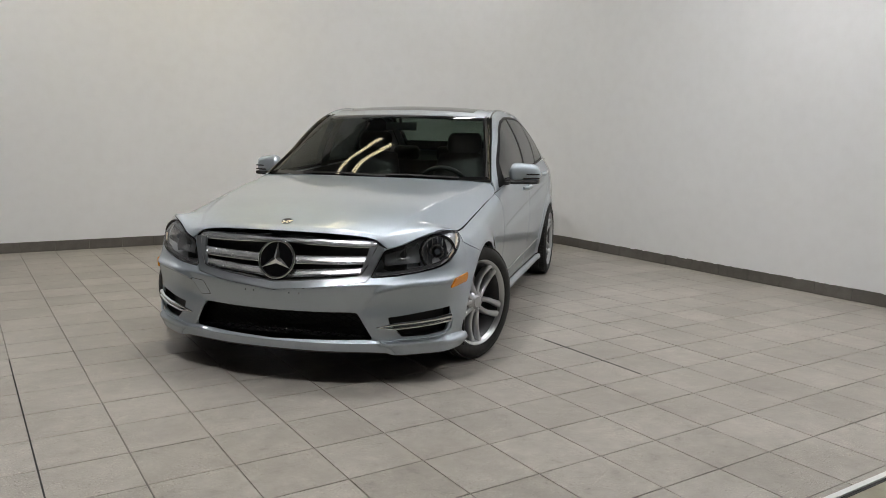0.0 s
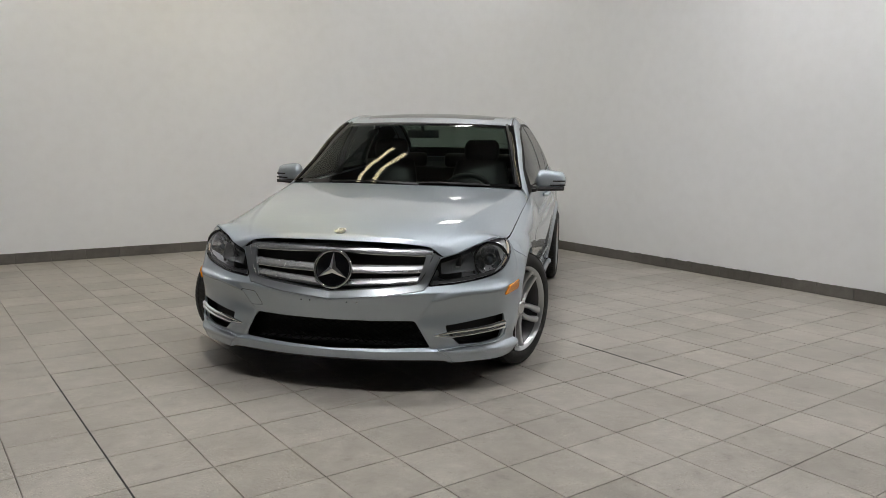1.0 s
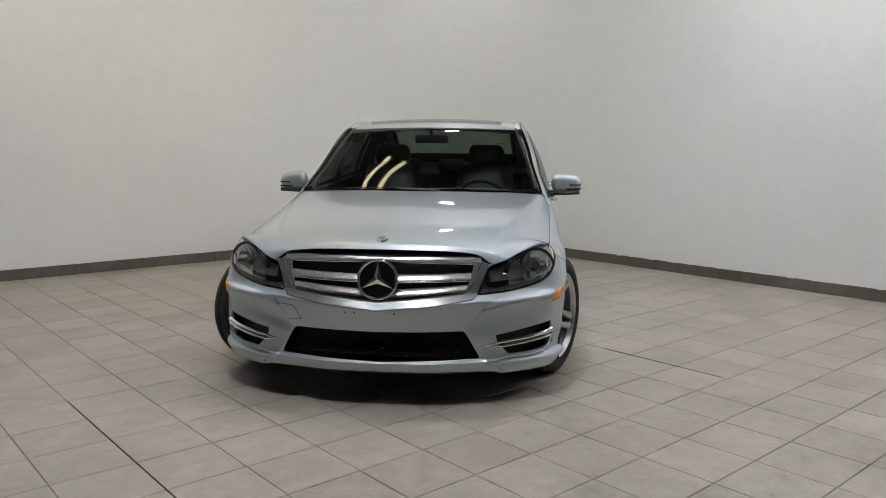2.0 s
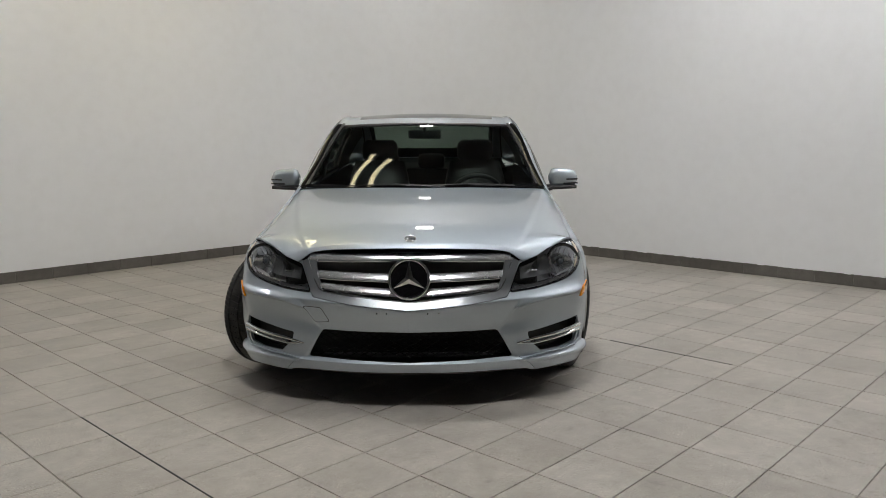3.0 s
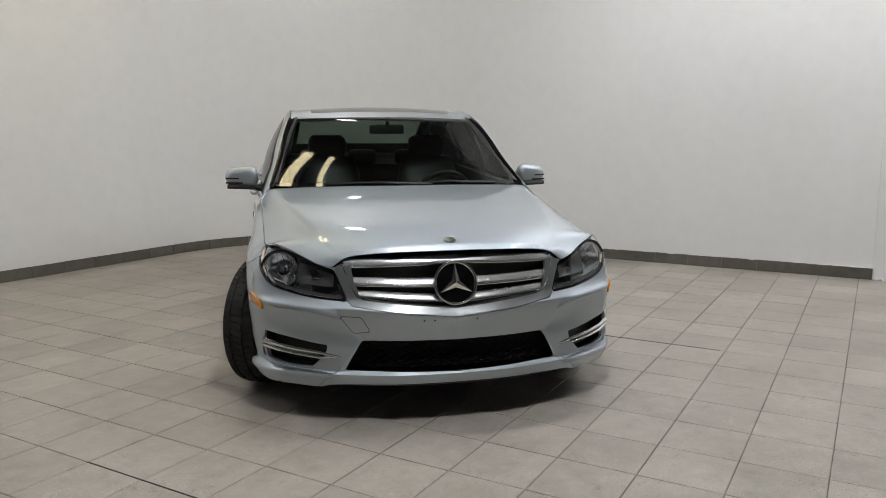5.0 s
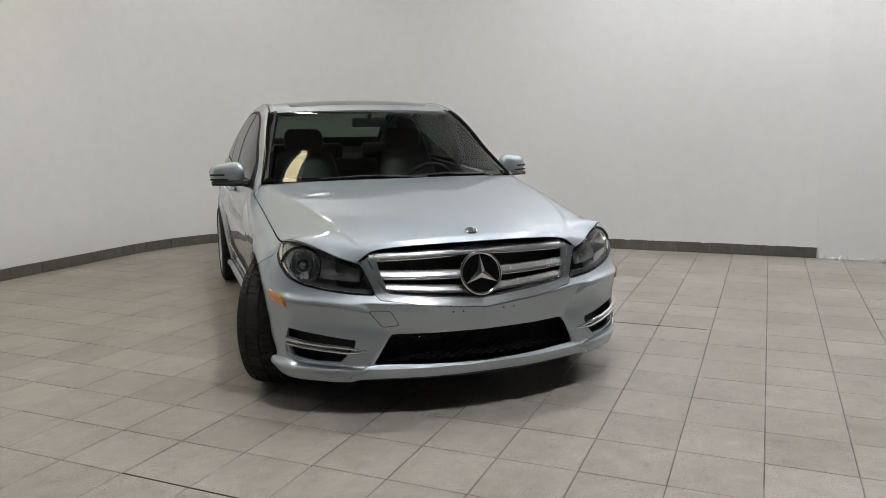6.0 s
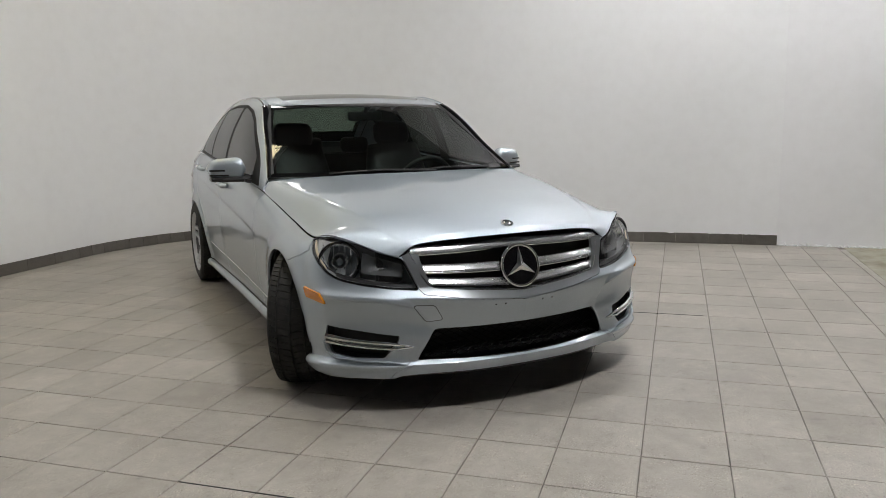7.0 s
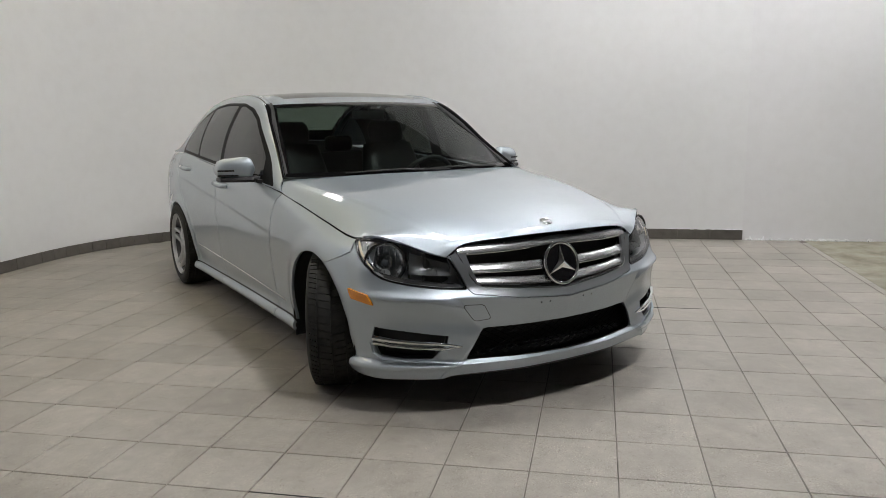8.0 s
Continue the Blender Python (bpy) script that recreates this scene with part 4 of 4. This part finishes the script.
back = [surf(a, z, -.05) for a, z in FOG_LINE]
front = [surf(a, z, -.003) for a, z in FOG_LINE]
f, b = [bm.verts.new(p) for p in front], [bm.verts.new(p) for p in back]
for k in range(len(f)):
    bm.faces.new((f[k], b[k], b[(k + 1) % len(f)], f[(k + 1) % len(f)]))
bm.faces.new(b)
pair("fog_recess", bm, BLACK, car, "black recess")
# bright fin under the recess
bm = bmesh.new()
fin = [surf(a, z, o + .010) for a, z, o in ((arc(.70, .52), .236, .006), (arc(.65, .60), .250, .008), (arc(.58, .70), .254, .010), (arc(.52, .79), .262, .010), (arc(.49, .83), .285, .008), (arc(.47, .84), .33, .002))]
tube(bm, fin, [.002, .007, .008, .008, .007, .003], 8, flat=.6)
pair("fin", bm, PAINT, car)

# ---- grille ----
def bar(z_in, z_out, y0, y1, tall, off, n=14):
    """A slat that follows the nose: a rounded wedge."""
    bm, rings = bmesh.new(), []
    for k in np.linspace(0, 1, n):
        y = y0 + (y1 - y0) * k
        z = z_in + (z_out - z_in) * k
        p = nose(y, z, off)
        h_ = tall / 2
        rings.append([p + Vector(c) for c in ((-.032, 0, -h_ * .6), (-.004, 0, -h_), (.004, 0, -h_ * .8), (.003, 0, -h_ * .4), (-.005, 0, h_ * .3), (-.014, 0, h_ * .8), (-.022, 0, h_), (-.032, 0, h_ * .7))])
    return loft(bm, rings)


for z_in, z_out, tall, end in ((.714, .702, .035, .470), (.619, .628, .033, .450), (.548, .578, .029, .420)):
    start = .0 if z_in > .65 or z_in < .56 else .07
    pair("grille_slat", bar(z_in, z_out, start, end, tall, .002 if z_in > .7 else -.008), SLAT, car, "silver grille slat", 25)
    bm = tube(bmesh.new(), [nose(y, z_in + (z_out - z_in) * k - tall * .5, -.008) for k, y in zip(np.linspace(0, 1, 14), np.linspace(start, end, 14))], .0042, 8)
    pair("chrome_edge", bm, CHROME, car, "chrome edge")
bm = tube(bmesh.new(), [nose(y, z, -.004) for y, z in [(0, .516), (.1, .5255), (.2, .536), (.3, .5455), (.395, .553), (.419, .565), (.439, .60), (.463, .665), (.477, .70)]], .0045, 8)
pair("grille_frame", bm, CHROME, car, "chrome grille frame")
bm = tube(bmesh.new(), [nose(y, z, -.030) for y, z in [(0, .53), (.1, .539), (.2, .549), (.3, .559), (.39, .566)]], .006, 8)
pair("grille_frame", bm, CHROME_DARK, car)
# the round badge of the grille, a ring with three tapered arms
TILT_N = Vector((.97, 0, .24)).normalized()
badge = Vector((.716, 0, .617))
bm = bmesh.new()
bmesh.ops.create_cone(bm, cap_ends=True, segments=48, radius1=.091, radius2=.089, depth=.02, matrix=Matrix.Translation(badge - TILT_N * .012) @ TILT_N.to_track_quat("Z", "Y").to_matrix().to_4x4())
emblem = smooth(part("grille_badge", bm, GLOSSBLACK, car, "gloss black badge disc"), 30)
smooth(part("badge_ring", ring_at(bmesh.new(), badge, TILT_N, .090, .0075, 56), CHROME, emblem, "chrome ring"), 60)
q = TILT_N.to_track_quat("Z", "Y")
up_ = (Vector((0, 0, 1)) - TILT_N * TILT_N.z).normalized()
side_ = TILT_N.cross(up_)
for ang in (90, 210, 330):
    bm = bmesh.new()
    d = side_ * math.cos(radians(ang)) + up_ * math.sin(radians(ang))
    e = TILT_N.cross(d)
    c = badge + TILT_N * .002
    tip, l, r, top_, back_ = c + d * .084, c + e * .017 + d * .010, c - e * .017 + d * .010, c + TILT_N * .011, c - TILT_N * .004
    v = [bm.verts.new(p) for p in (tip, l, r, top_, back_)]
    for f in ((0, 1, 3), (0, 3, 2), (1, 0, 4), (0, 2, 4), (1, 4, 3), (3, 4, 2)):
        bm.faces.new([v[j] for j in f])
    bmesh.ops.recalc_face_normals(bm, faces=bm.faces[:])
    part("badge_arm", bm, CHROME, emblem, "chrome arm")
# small round badge on the bonnet
bm = bmesh.new()
near_t = np.linspace(.04, .2, 400)
ridge = hood(0 * near_t, near_t)
at = Vector(ridge[np.argmin(np.abs(ridge[:, 0] - .603))]) + Vector((0, 0, .0015))
nh = Vector((.34, 0, .94)).normalized()
bmesh.ops.create_cone(bm, cap_ends=True, segments=32, radius1=.029, radius2=.027, depth=.006, matrix=Matrix.Translation(at) @ nh.to_track_quat("Z", "Y").to_matrix().to_4x4())
small = smooth(part("hood_badge", bm, CHROME_DARK, car, "small round dark badge"), 30)
smooth(part("badge_ring", ring_at(bmesh.new(), at + nh * .003, nh, .026, .003, 32), CHROME, small), 60)
smooth(part("badge_ring", ring_at(bmesh.new(), at + nh * .003, nh, .014, .0035, 24), CHROME, small), 60)

# ---- lower mesh ----
bm = bmesh.new()
step_y, step_z = .0235, .0135
node = {}
for i in range(-24, 25):
    for j in range(0, 13):
        if (i + j) % 2 == 0:
            y, z = i * step_y, .222 + j * step_z
            if mesh_d(np.array([[arc(.72, 0) + abs(y) * 1.012, z]]))[0] < -.001:
                node[i, j] = nose(y, z, -.040)
for (i, j), p in node.items():
    for di in (-1, 1):
        r = node.get((i + di, j + 1))
        if r:
            tube(bm, [p, r], .0022, 4)
part("lower_mesh", bm, MESHBLACK, car, "black diamond mesh")
# two pairs of small number-plate holes
for y in (-.145, -.10, .085, .135):
    bm = bmesh.new()
    ball(bm, nose(y, .468, -.001), .0045, (.5, 1, 1))
    smooth(part("bolt_hole", bm, BLACK if abs(y) != .135 else CHROME, car))

# ---- mirrors ----
def mirror_shell():
    bm, rings = bmesh.new(), []
    for q in np.linspace(0, 1, 13):
        y = .835 + .198 * q
        r = (1 - abs(2 * q - 1) ** 5) ** .4 if 0 < q < 1 else .25
        zc, hh = .994 - .006 * q, .068 * r * (1.05 - .20 * q)
        xf = -.935 - .05 * q * q - .02 * q
        ring = []
        for a in np.linspace(0, 2 * math.pi, 20, endpoint=False):
            cz, cx = math.sin(a), math.cos(a)
            cz, cx = math.copysign(abs(cz) ** .7, cz), math.copysign(abs(cx) ** .8, cx)
            ring.append((xf - .055 + cx * .055 * (.55 + .45 * r) * (1 if cx > 0 else .9), y, zc + hh * cz))
        rings.append(ring)
    return loft(bm, rings)


MIRRORS = pair("side_mirror", mirror_shell(), PAINT, car, "silver door mirror with two dark slits", 50)


def mirror_part(name, bm, material, label=""):
    other = flipped(bm)
    for b, h in ((bm, MIRRORS[0]), (other, MIRRORS[1])):
        smooth(part(name, b, material, h, label), 40)


bm, rings = bmesh.new(), []
for q in np.linspace(0, 1, 10):
    y = .80 + .222 * q
    xf = -.930 - .055 * q * q
    hgt = .013 - .006 * q
    rings.append([(xf, y, .930 - hgt), (xf + .005, y, .933), (xf - .002, y, .938 + hgt), (xf - .09, y, .938 + hgt), (xf - .098, y, .93), (xf - .09, y, .930 - hgt)])
mirror_part("mirror_base", loft(bm, rings), BLACK, "black mirror foot")
bm = bmesh.new()
loft(bm, [[(-.86, .775, .90), (-.97, .775, .905), (-.97, .775, .93), (-.86, .775, .925)], [(-.90, .85, .918), (-1.0, .85, .918), (-1.0, .85, .938), (-.90, .85, .938)]])
mirror_part("mirror_arm", bm, BLACK)
for z, y0, y1 in ((.985, .95, 1.030), (.958, .93, 1.031)):
    bm, rings = bmesh.new(), []
    for y in np.linspace(y0, y1, 8):
        q = (y - .835) / .198
        xf = -.935 - .05 * q * q - .02 * q + .0015
        rings.append([(xf - .012, y, z - .0045), (xf, y, z - .0045), (xf, y, z + .0045), (xf - .012, y, z + .0045)])
    mirror_part("mirror_slit", loft(bm, rings), BLACK, "dark slit")

# ---- door handles ----
for x, z, y in ((-1.60, .862, .872), (-2.55, .925, .868)):
    bm = bmesh.new()
    tube(bm, [(x + .11, y - .014, z - .004), (x + .09, y + .012, z - .002), (x, y + .020, z + .002), (x - .09, y + .014, z + .006), (x - .11, y - .012, z + .007)], [.011, .014, .015, .015, .011], 10, flat=1.1)
    pair("door_handle", bm, PAINT, car, "silver pull handle")
# chrome line added as the highlight along the lower door crease
for x0, x1 in ((-.52, -.65), (-.68, -1.70), (-1.735, -2.31)):
    bm = bmesh.new()
    tube(bm, [surf(arc(x, .872), .321 + .039 * (-x - .532), .0015) for x in np.linspace(x0, x1, 8)], .003, 6)
    pair("door_moulding", bm, CHROME, car, "thin chrome line for the highlight on the door's lower crease")

# fuel flap in the right rear quarter
bm = bmesh.new()
outline = rounded([(-3.00, .835), (-3.17, .835), (-3.17, .975), (-3.00, .975)], .02)
tube(bm, [surf(arc(x, .88), z, -.0005, True) for x, z in outline], .0022, 6, True)
part("fuel_flap_seam", flipped(bm), BLACK, car, "dark seam of the fuel flap")

# ---- wipers and cowl ----
def on_shield(k8, s, off):
    """A place on the windscreen: k8 from the foot to the top, s across."""
    p = green(np.array([k8 / 8]), np.array([2.25 - abs(s)]))[0]
    return Vector((p[0] + off * .5, math.copysign(p[1], s), p[2] + off * .85))


for y0, y1 in ((.20, -.62), (.78, -.05)):
    bm = bmesh.new()
    tube(bm, [on_shield(.04 + .07 * math.sin(math.pi * k), y0 + (y1 - y0) * k, .008) for k in np.linspace(0, 1, 10)], .005, 6)
    tube(bm, [on_shield(-.05, y0, .012), on_shield(.03, y0 * .6 + y1 * .4, .018), on_shield(.10, (y0 + y1) / 2, .012)], .006, 6)
    part("wiper", bm, BLACK, car, "black wiper")
bm = bmesh.new()
s, t = np.meshgrid(np.linspace(-1, 1, 20), np.linspace(0, 1, 4), indexing="ij")
P = np.stack([-.38 - .33 * s ** 2 - t * .12, .76 * s, .945 - .012 * s ** 2 + 0 * t], -1)
part("cowl", grid_mesh(P, True), BLACK, car, "black cowl panel")

# ---- cabin inside ----
def cushion(bm, lo, hi, r=.04):
    box(bm, lo, hi, min(r, min(abs(b - a) for a, b in zip(lo, hi)) * .45))
    return bm


def seat(x, y):
    holder = new("seat")
    holder.parent = car
    holder.matrix_local = pose(x, y, 0)
    smooth(part("seat_base", cushion(bmesh.new(), (-.05, -.25, .40), (.50, .25, .56), .06), LEATHER, holder), 60)
    bm, rings = bmesh.new(), []
    for q in np.linspace(0, 1, 8):
        wd = .25 - .06 * q ** 3
        c = Vector((-.02 - .20 * q, 0, .50 + .58 * q))
        th = .07 - .02 * q
        rings.append([c + Vector((th * math.cos(a), wd * math.copysign(abs(math.sin(a)) ** .6, math.sin(a)), .02 * math.cos(a))) for a in np.linspace(0, 2 * math.pi, 20, endpoint=False)])
    smooth(part("backrest", loft(bm, rings), LEATHER, holder), 60)
    bm, rings = bmesh.new(), []
    for q in np.linspace(0, 1, 7):
        wd = .135 * (1 - .25 * (2 * q - 1) ** 4)
        c = Vector((-.225 - .03 * q, 0, 1.085 + .165 * q))
        th = .05 * (1 - .5 * (2 * q - 1) ** 4)
        rings.append([c + Vector((th * math.cos(a), wd * math.copysign(abs(math.sin(a)) ** .6, math.sin(a)), 0)) for a in np.linspace(0, 2 * math.pi, 20, endpoint=False)])
    smooth(part("headrest", loft(bm, rings), LEATHER, holder), 60)
    return holder


seat(-1.45, .36)
seat(-1.45, -.36)
bm = cushion(bmesh.new(), (-2.55, -.62, .42), (-2.0, .62, .58), .06)
rear = smooth(part("rear_bench", bm, LEATHER, car, "black leather rear bench"), 60)
bm, rings = bmesh.new(), []
for q in np.linspace(0, 1, 6):
    c = Vector((-2.45 - .17 * q, 0, .52 + .48 * q))
    rings.append([c + Vector((.06 * math.cos(a), .62 * math.copysign(abs(math.sin(a)) ** .4, math.sin(a)), 0)) for a in np.linspace(0, 2 * math.pi, 20, endpoint=False)])
smooth(part("backrest", loft(bm, rings), LEATHER, rear), 60)
for y in (-.40, 0, .40):
    smooth(part("headrest", cushion(bmesh.new(), (-2.70, y - .12, 1.0), (-2.60, y + .12, 1.13), .04), LEATHER, rear), 60)
# dashboard
bm, rings = bmesh.new(), []
for y in np.linspace(-.72, .72, 19):
    hump = .035 * math.exp(-((y - .36) / .2) ** 2)
    rings.append([(-.45 - .25 * (y / .72) ** 2, y, .90), (-.72, y, .935 + .4 * hump), (-.86, y, .925 + hump), (-.93, y, .90 + .6 * hump), (-.97, y, .82), (-.90, y, .60), (-.60, y, .55)])
smooth(part("dashboard", loft(bm, rings), DASH, car, "black dashboard"), 50)
# steering wheel
hub_ = Vector((-1.10, .36, .84))
ax = Vector((-.90, 0, .42)).normalized()
bm = ring_at(bmesh.new(), hub_, ax, .185, .016, 40)
steer = smooth(part("steering_wheel", bm, DASH, car, "black steering wheel with bright trim"), 60)
bm = bmesh.new()
ball(bm, hub_ - ax * .02, .075, (.6, 1, .8))
smooth(part("airbag_cover", bm, DASH, steer), 60)
for ang in (0, 180, 270):
    qq = ax.to_track_quat("Z", "Y")
    e = qq @ Vector((math.cos(radians(ang)), math.sin(radians(ang)), 0))
    smooth(part("spoke", tube(bmesh.new(), [hub_ - ax * .02 + e * .05, hub_ + e * .18], .014, 8), DASH, steer), 60)
# console, inner mirror, shelf, side cards, floor, headliner
part("console", cushion(bmesh.new(), (-1.75, -.12, .35), (-.9, .12, .66), .03), DASH, car, "black centre console")
bm = bmesh.new()
cushion(bm, (-1.235, -.115, 1.255), (-1.205, .115, 1.315), .012)
tube(bm, [(-1.21, 0, 1.31), (-1.185, 0, 1.345)], .012, 8)
smooth(part("inner_mirror", bm, DASH, car, "black inner mirror"), 60)
part("cabin_floor", cushion(bmesh.new(), (-2.9, -.78, .27), (-.5, .78, .34), .02), DASH, car)
bm = loft(bmesh.new(), [[(-2.62, y, .97), (-2.62, y, 1.005), (-3.10, y, 1.04), (-3.285, y, 1.082), (-3.285, y, .97)] for y in (-.66, .66)])
part("rear_shelf", bm, DASH, car, "black rear shelf")
bm = bmesh.new()
k, w = np.meshgrid(np.linspace(3.1 / 8, 5.98 / 8, 20), np.linspace(1.0, 2.25, 20), indexing="ij")
P = green(k, w)
P[..., 2] -= .03
smooth(part("headliner", mirror(grid_mesh(P)), LINER, car, "grey headliner"))
bm = bmesh.new()
x = np.linspace(-.65, -2.9, 14)
P = np.stack([np.stack([x, np.interp(x, [-2.9, -.65], [.74, .765]), 0 * x + z], -1) for z in (.34, .6, .85, .93)], 1)
P[:, 3, 2] = SHOULDER(x) + .01
pair("door_card", grid_mesh(P), DASH, car, "dark door lining")
for k0, k1, nm in ((4.05, 4.45, "inner_pillar"), (5.9, 7.0, "inner_pillar")):
    k, w = np.meshgrid(np.linspace(k0 / 8, k1 / 8, 6), np.linspace(0, 1.0, 12), indexing="ij")
    P = green(k, w)
    P[..., 1] -= .025
    pair(nm, grid_mesh(P), DASH, car)
k, w = np.meshgrid(np.linspace(.1 / 8, 3.1 / 8, 16), np.linspace(.80, 1.22, 6), indexing="ij")
P = green(k, w)
P[..., 1] -= .022
P[..., 0] -= .012
pair("inner_pillar", grid_mesh(P), DASH, car, "dark windscreen pillar lining")

# ---- pieces of the floor and the skirting ----
PITCH, GAP_ = .3078, .0042
SPIN = radians(0)
ORIGIN = Vector((.182, 2.822))


def tile_mesh(w, d, top=0.0, low=-.008, bevel=.0018):
    """A tile with a worn edge, centred, its top at the given height."""
    bm = bmesh.new()
    levels = [(0, low), (0, top - bevel), (bevel, top)]
    rings = [[bm.verts.new((sx * (w / 2 - o), sy * (d / 2 - o), z)) for sx, sy in ((-1, -1), (1, -1), (1, 1), (-1, 1))] for o, z in levels]
    for a, b in zip(rings, rings[1:]):
        for k in range(4):
            bm.faces.new((a[k], a[(k + 1) % 4], b[(k + 1) % 4], b[k]))
    bm.faces.new(rings[-1])
    return bm


def tile_at(i, j):
    c, s = math.cos(SPIN), math.sin(SPIN)
    u, v = (i + .5) * PITCH, (j + .5) * PITCH
    return Vector((ORIGIN.x + u * c - v * s, ORIGIN.y + u * s + v * c))


def in_room(p):
    if p.x > EAST + .12 or p.y > NORTH + .12 or p.y < EDGE_Y + .18 or p.x < WEST + .2:
        return False
    d = p - Vector((EAST - R_CORNER, NORTH - R_CORNER))
    return not (d.x > 0 and d.y > 0 and d.length > R_CORNER + .14)


spots = [(i, j) for i in range(-25, 22) for j in range(-8, 20) if in_room(tile_at(i, j))]
near = sorted(spots, key=lambda c: (tile_at(*c) - Vector((.9, 3.3))).length)
one = tile_mesh(PITCH - GAP_, PITCH - GAP_)
first = part("tile", one, TILE, floor)
mesh_one = first.data
rng = random.Random(4)
rest = bmesh.new()
for n, (i, j) in enumerate(near):
    p = tile_at(i, j)
    lift = rng.uniform(-.0006, .0004)
    tilt = (rng.uniform(-.0012, .0012), rng.uniform(-.0012, .0012))
    m = Matrix.Translation((p.x, p.y, lift)) @ Euler((*tilt, SPIN)).to_matrix().to_4x4()
    if n < 300:
        ob = first if n == 0 else new("tile", mesh_one)
        ob.parent = floor
        ob.matrix_local = m
    else:
        k = len(rest.verts)
        rest.from_mesh(mesh_one)
        rest.verts.ensure_lookup_table()
        for v in rest.verts[k:]:
            v.co = m @ v.co
tagged(part("tiles", rest, TILE_REST, floor), kind="stuff")
# the strip of cut tiles at the concrete's edge
bm = bmesh.new()
for i in range(-25, 20):
    p = tile_at(i, 0)
    lowest = min((tile_at(i, j).y for j in range(-8, 1) if in_room(tile_at(i, j))), default=0)
    y1, y0 = lowest - PITCH / 2 - GAP_ / 2, EDGE_Y + .004
    if y1 - y0 > .02 and -4.8 < p.x < EAST:
        box(bm, (p.x - PITCH / 2 + GAP_ / 2, y0, -.008), (p.x + PITCH / 2 - GAP_ / 2, y1, 0))
tagged(part("cut_tiles", bm, TILE_REST, floor), kind="stuff")
# open joints, darker than the rest
for i, j0, j1, wide in ((0, -2, 5, .0058), (9, -.9, 1.6, .010)):
    a, b = (Vector((ORIGIN.x + i * PITCH * math.cos(SPIN) - j * PITCH * math.sin(SPIN), ORIGIN.y + i * PITCH * math.sin(SPIN) + j * PITCH * math.cos(SPIN))) for j in (j0, j1))
    bm = bmesh.new()
    d = (b - a).length
    box(bm, (-wide / 2, 0, -.006), (wide / 2, d, .0009))
    ob = part("open_joint", bm, JOINT_AND_SHADE, floor)
    ob.matrix_local = pose(a.x, a.y, 0, 0, 0, math.degrees(math.atan2(b.y - a.y, b.x - a.x)) - 90)

# white plaster left along the skirting's top and where the skirting ends
crumbs, grain = bmesh.new(), random.Random(11)
for n in range(70):
    y = grain.uniform(.6, WALL_END - .02)
    r = grain.uniform(.006, .022)
    m = Matrix.Translation((EAST - grain.uniform(.0, .03), y, r * .3)) @ Euler((grain.uniform(0, 3), grain.uniform(0, 3), 0)).to_matrix().to_4x4() @ Matrix.Diagonal((r * .8, r * 1.8, r * .6, 1))
    bmesh.ops.create_icosphere(crumbs, subdivisions=1, radius=1, matrix=m)
for n in range(60):
    y = grain.uniform(WALL_END, 6.0) if n > 24 else grain.uniform(WALL_END, WALL_END + .7)
    r = grain.uniform(.003, .008)
    m = Matrix.Translation((EAST - grain.uniform(.006, .016), y, .101)) @ Matrix.Diagonal((r, r * 5, r * .6, 1))
    bmesh.ops.create_icosphere(crumbs, subdivisions=1, radius=1, matrix=m)
tagged(part("plaster_crumbs", crumbs, WALL), "white plaster crumbs along the foot of the wall", "debris", kind="stuff")

# skirting tiles
bm = bmesh.new()
inner, outer = wall_line(-.006), wall_line(.002)
rows_ = [[bm.verts.new((*p, z)) for p in l] for l, z in ((inner, 0), (inner, .099), (outer, .099), (outer, 0))]
for a, b in zip(rows_, rows_[1:] + rows_[:1]):
    for i in range(len(a) - 1):
        bm.faces.new((a[i], a[i + 1], b[i + 1], b[i]))
bmesh.ops.recalc_face_normals(bm, faces=bm.faces[:])
skirting = tagged(part("baseboard", bm, GROUT), "dark grey tile skirting along the white wall", "baseboard", kind="structure")
pts = [Vector(p) for p in wall_line(-.006)]
lens_ = [0.0]
for a, b in zip(pts, pts[1:]):
    lens_.append(lens_[-1] + (b - a).length)


def along(s):
    i = max(k for k in range(len(lens_) - 1) if lens_[k] <= s + 1e-9) if s > 0 else 0
    i = min(i, len(pts) - 2)
    return pts[i].lerp(pts[i + 1], (s - lens_[i]) / (lens_[i + 1] - lens_[i]))


def skirting_mesh(w):
    bm = bmesh.new()
    box(bm, (-w / 2, -.010, .001), (w / 2, 0, .101), .0015)
    return bm


long_me = part("skirting_tile", skirting_mesh(.3045), BASE, skirting)
short_me = part("skirting_tile", skirting_mesh(.148), BASE, skirting)
used = set()
s, end = lens_[-1], lens_[-1]
bend0, bend1 = lens_[1] - .05, lens_[-2] + .05
while s > .4:
    w = .153 if bend0 < s < bend1 else .309
    a, b = along(s - w), along(s)
    mid_, d = (a + b) / 2, (b - a)
    base = short_me if w < .2 else long_me
    ob = base if base not in used else new("skirting_tile", base.data)
    used.add(base)
    ob.parent = skirting
    ob.matrix_local = pose(mid_.x, mid_.y, rng.uniform(-.001, .001), 0, 0, math.degrees(math.atan2(d.y, d.x)))
    s -= w
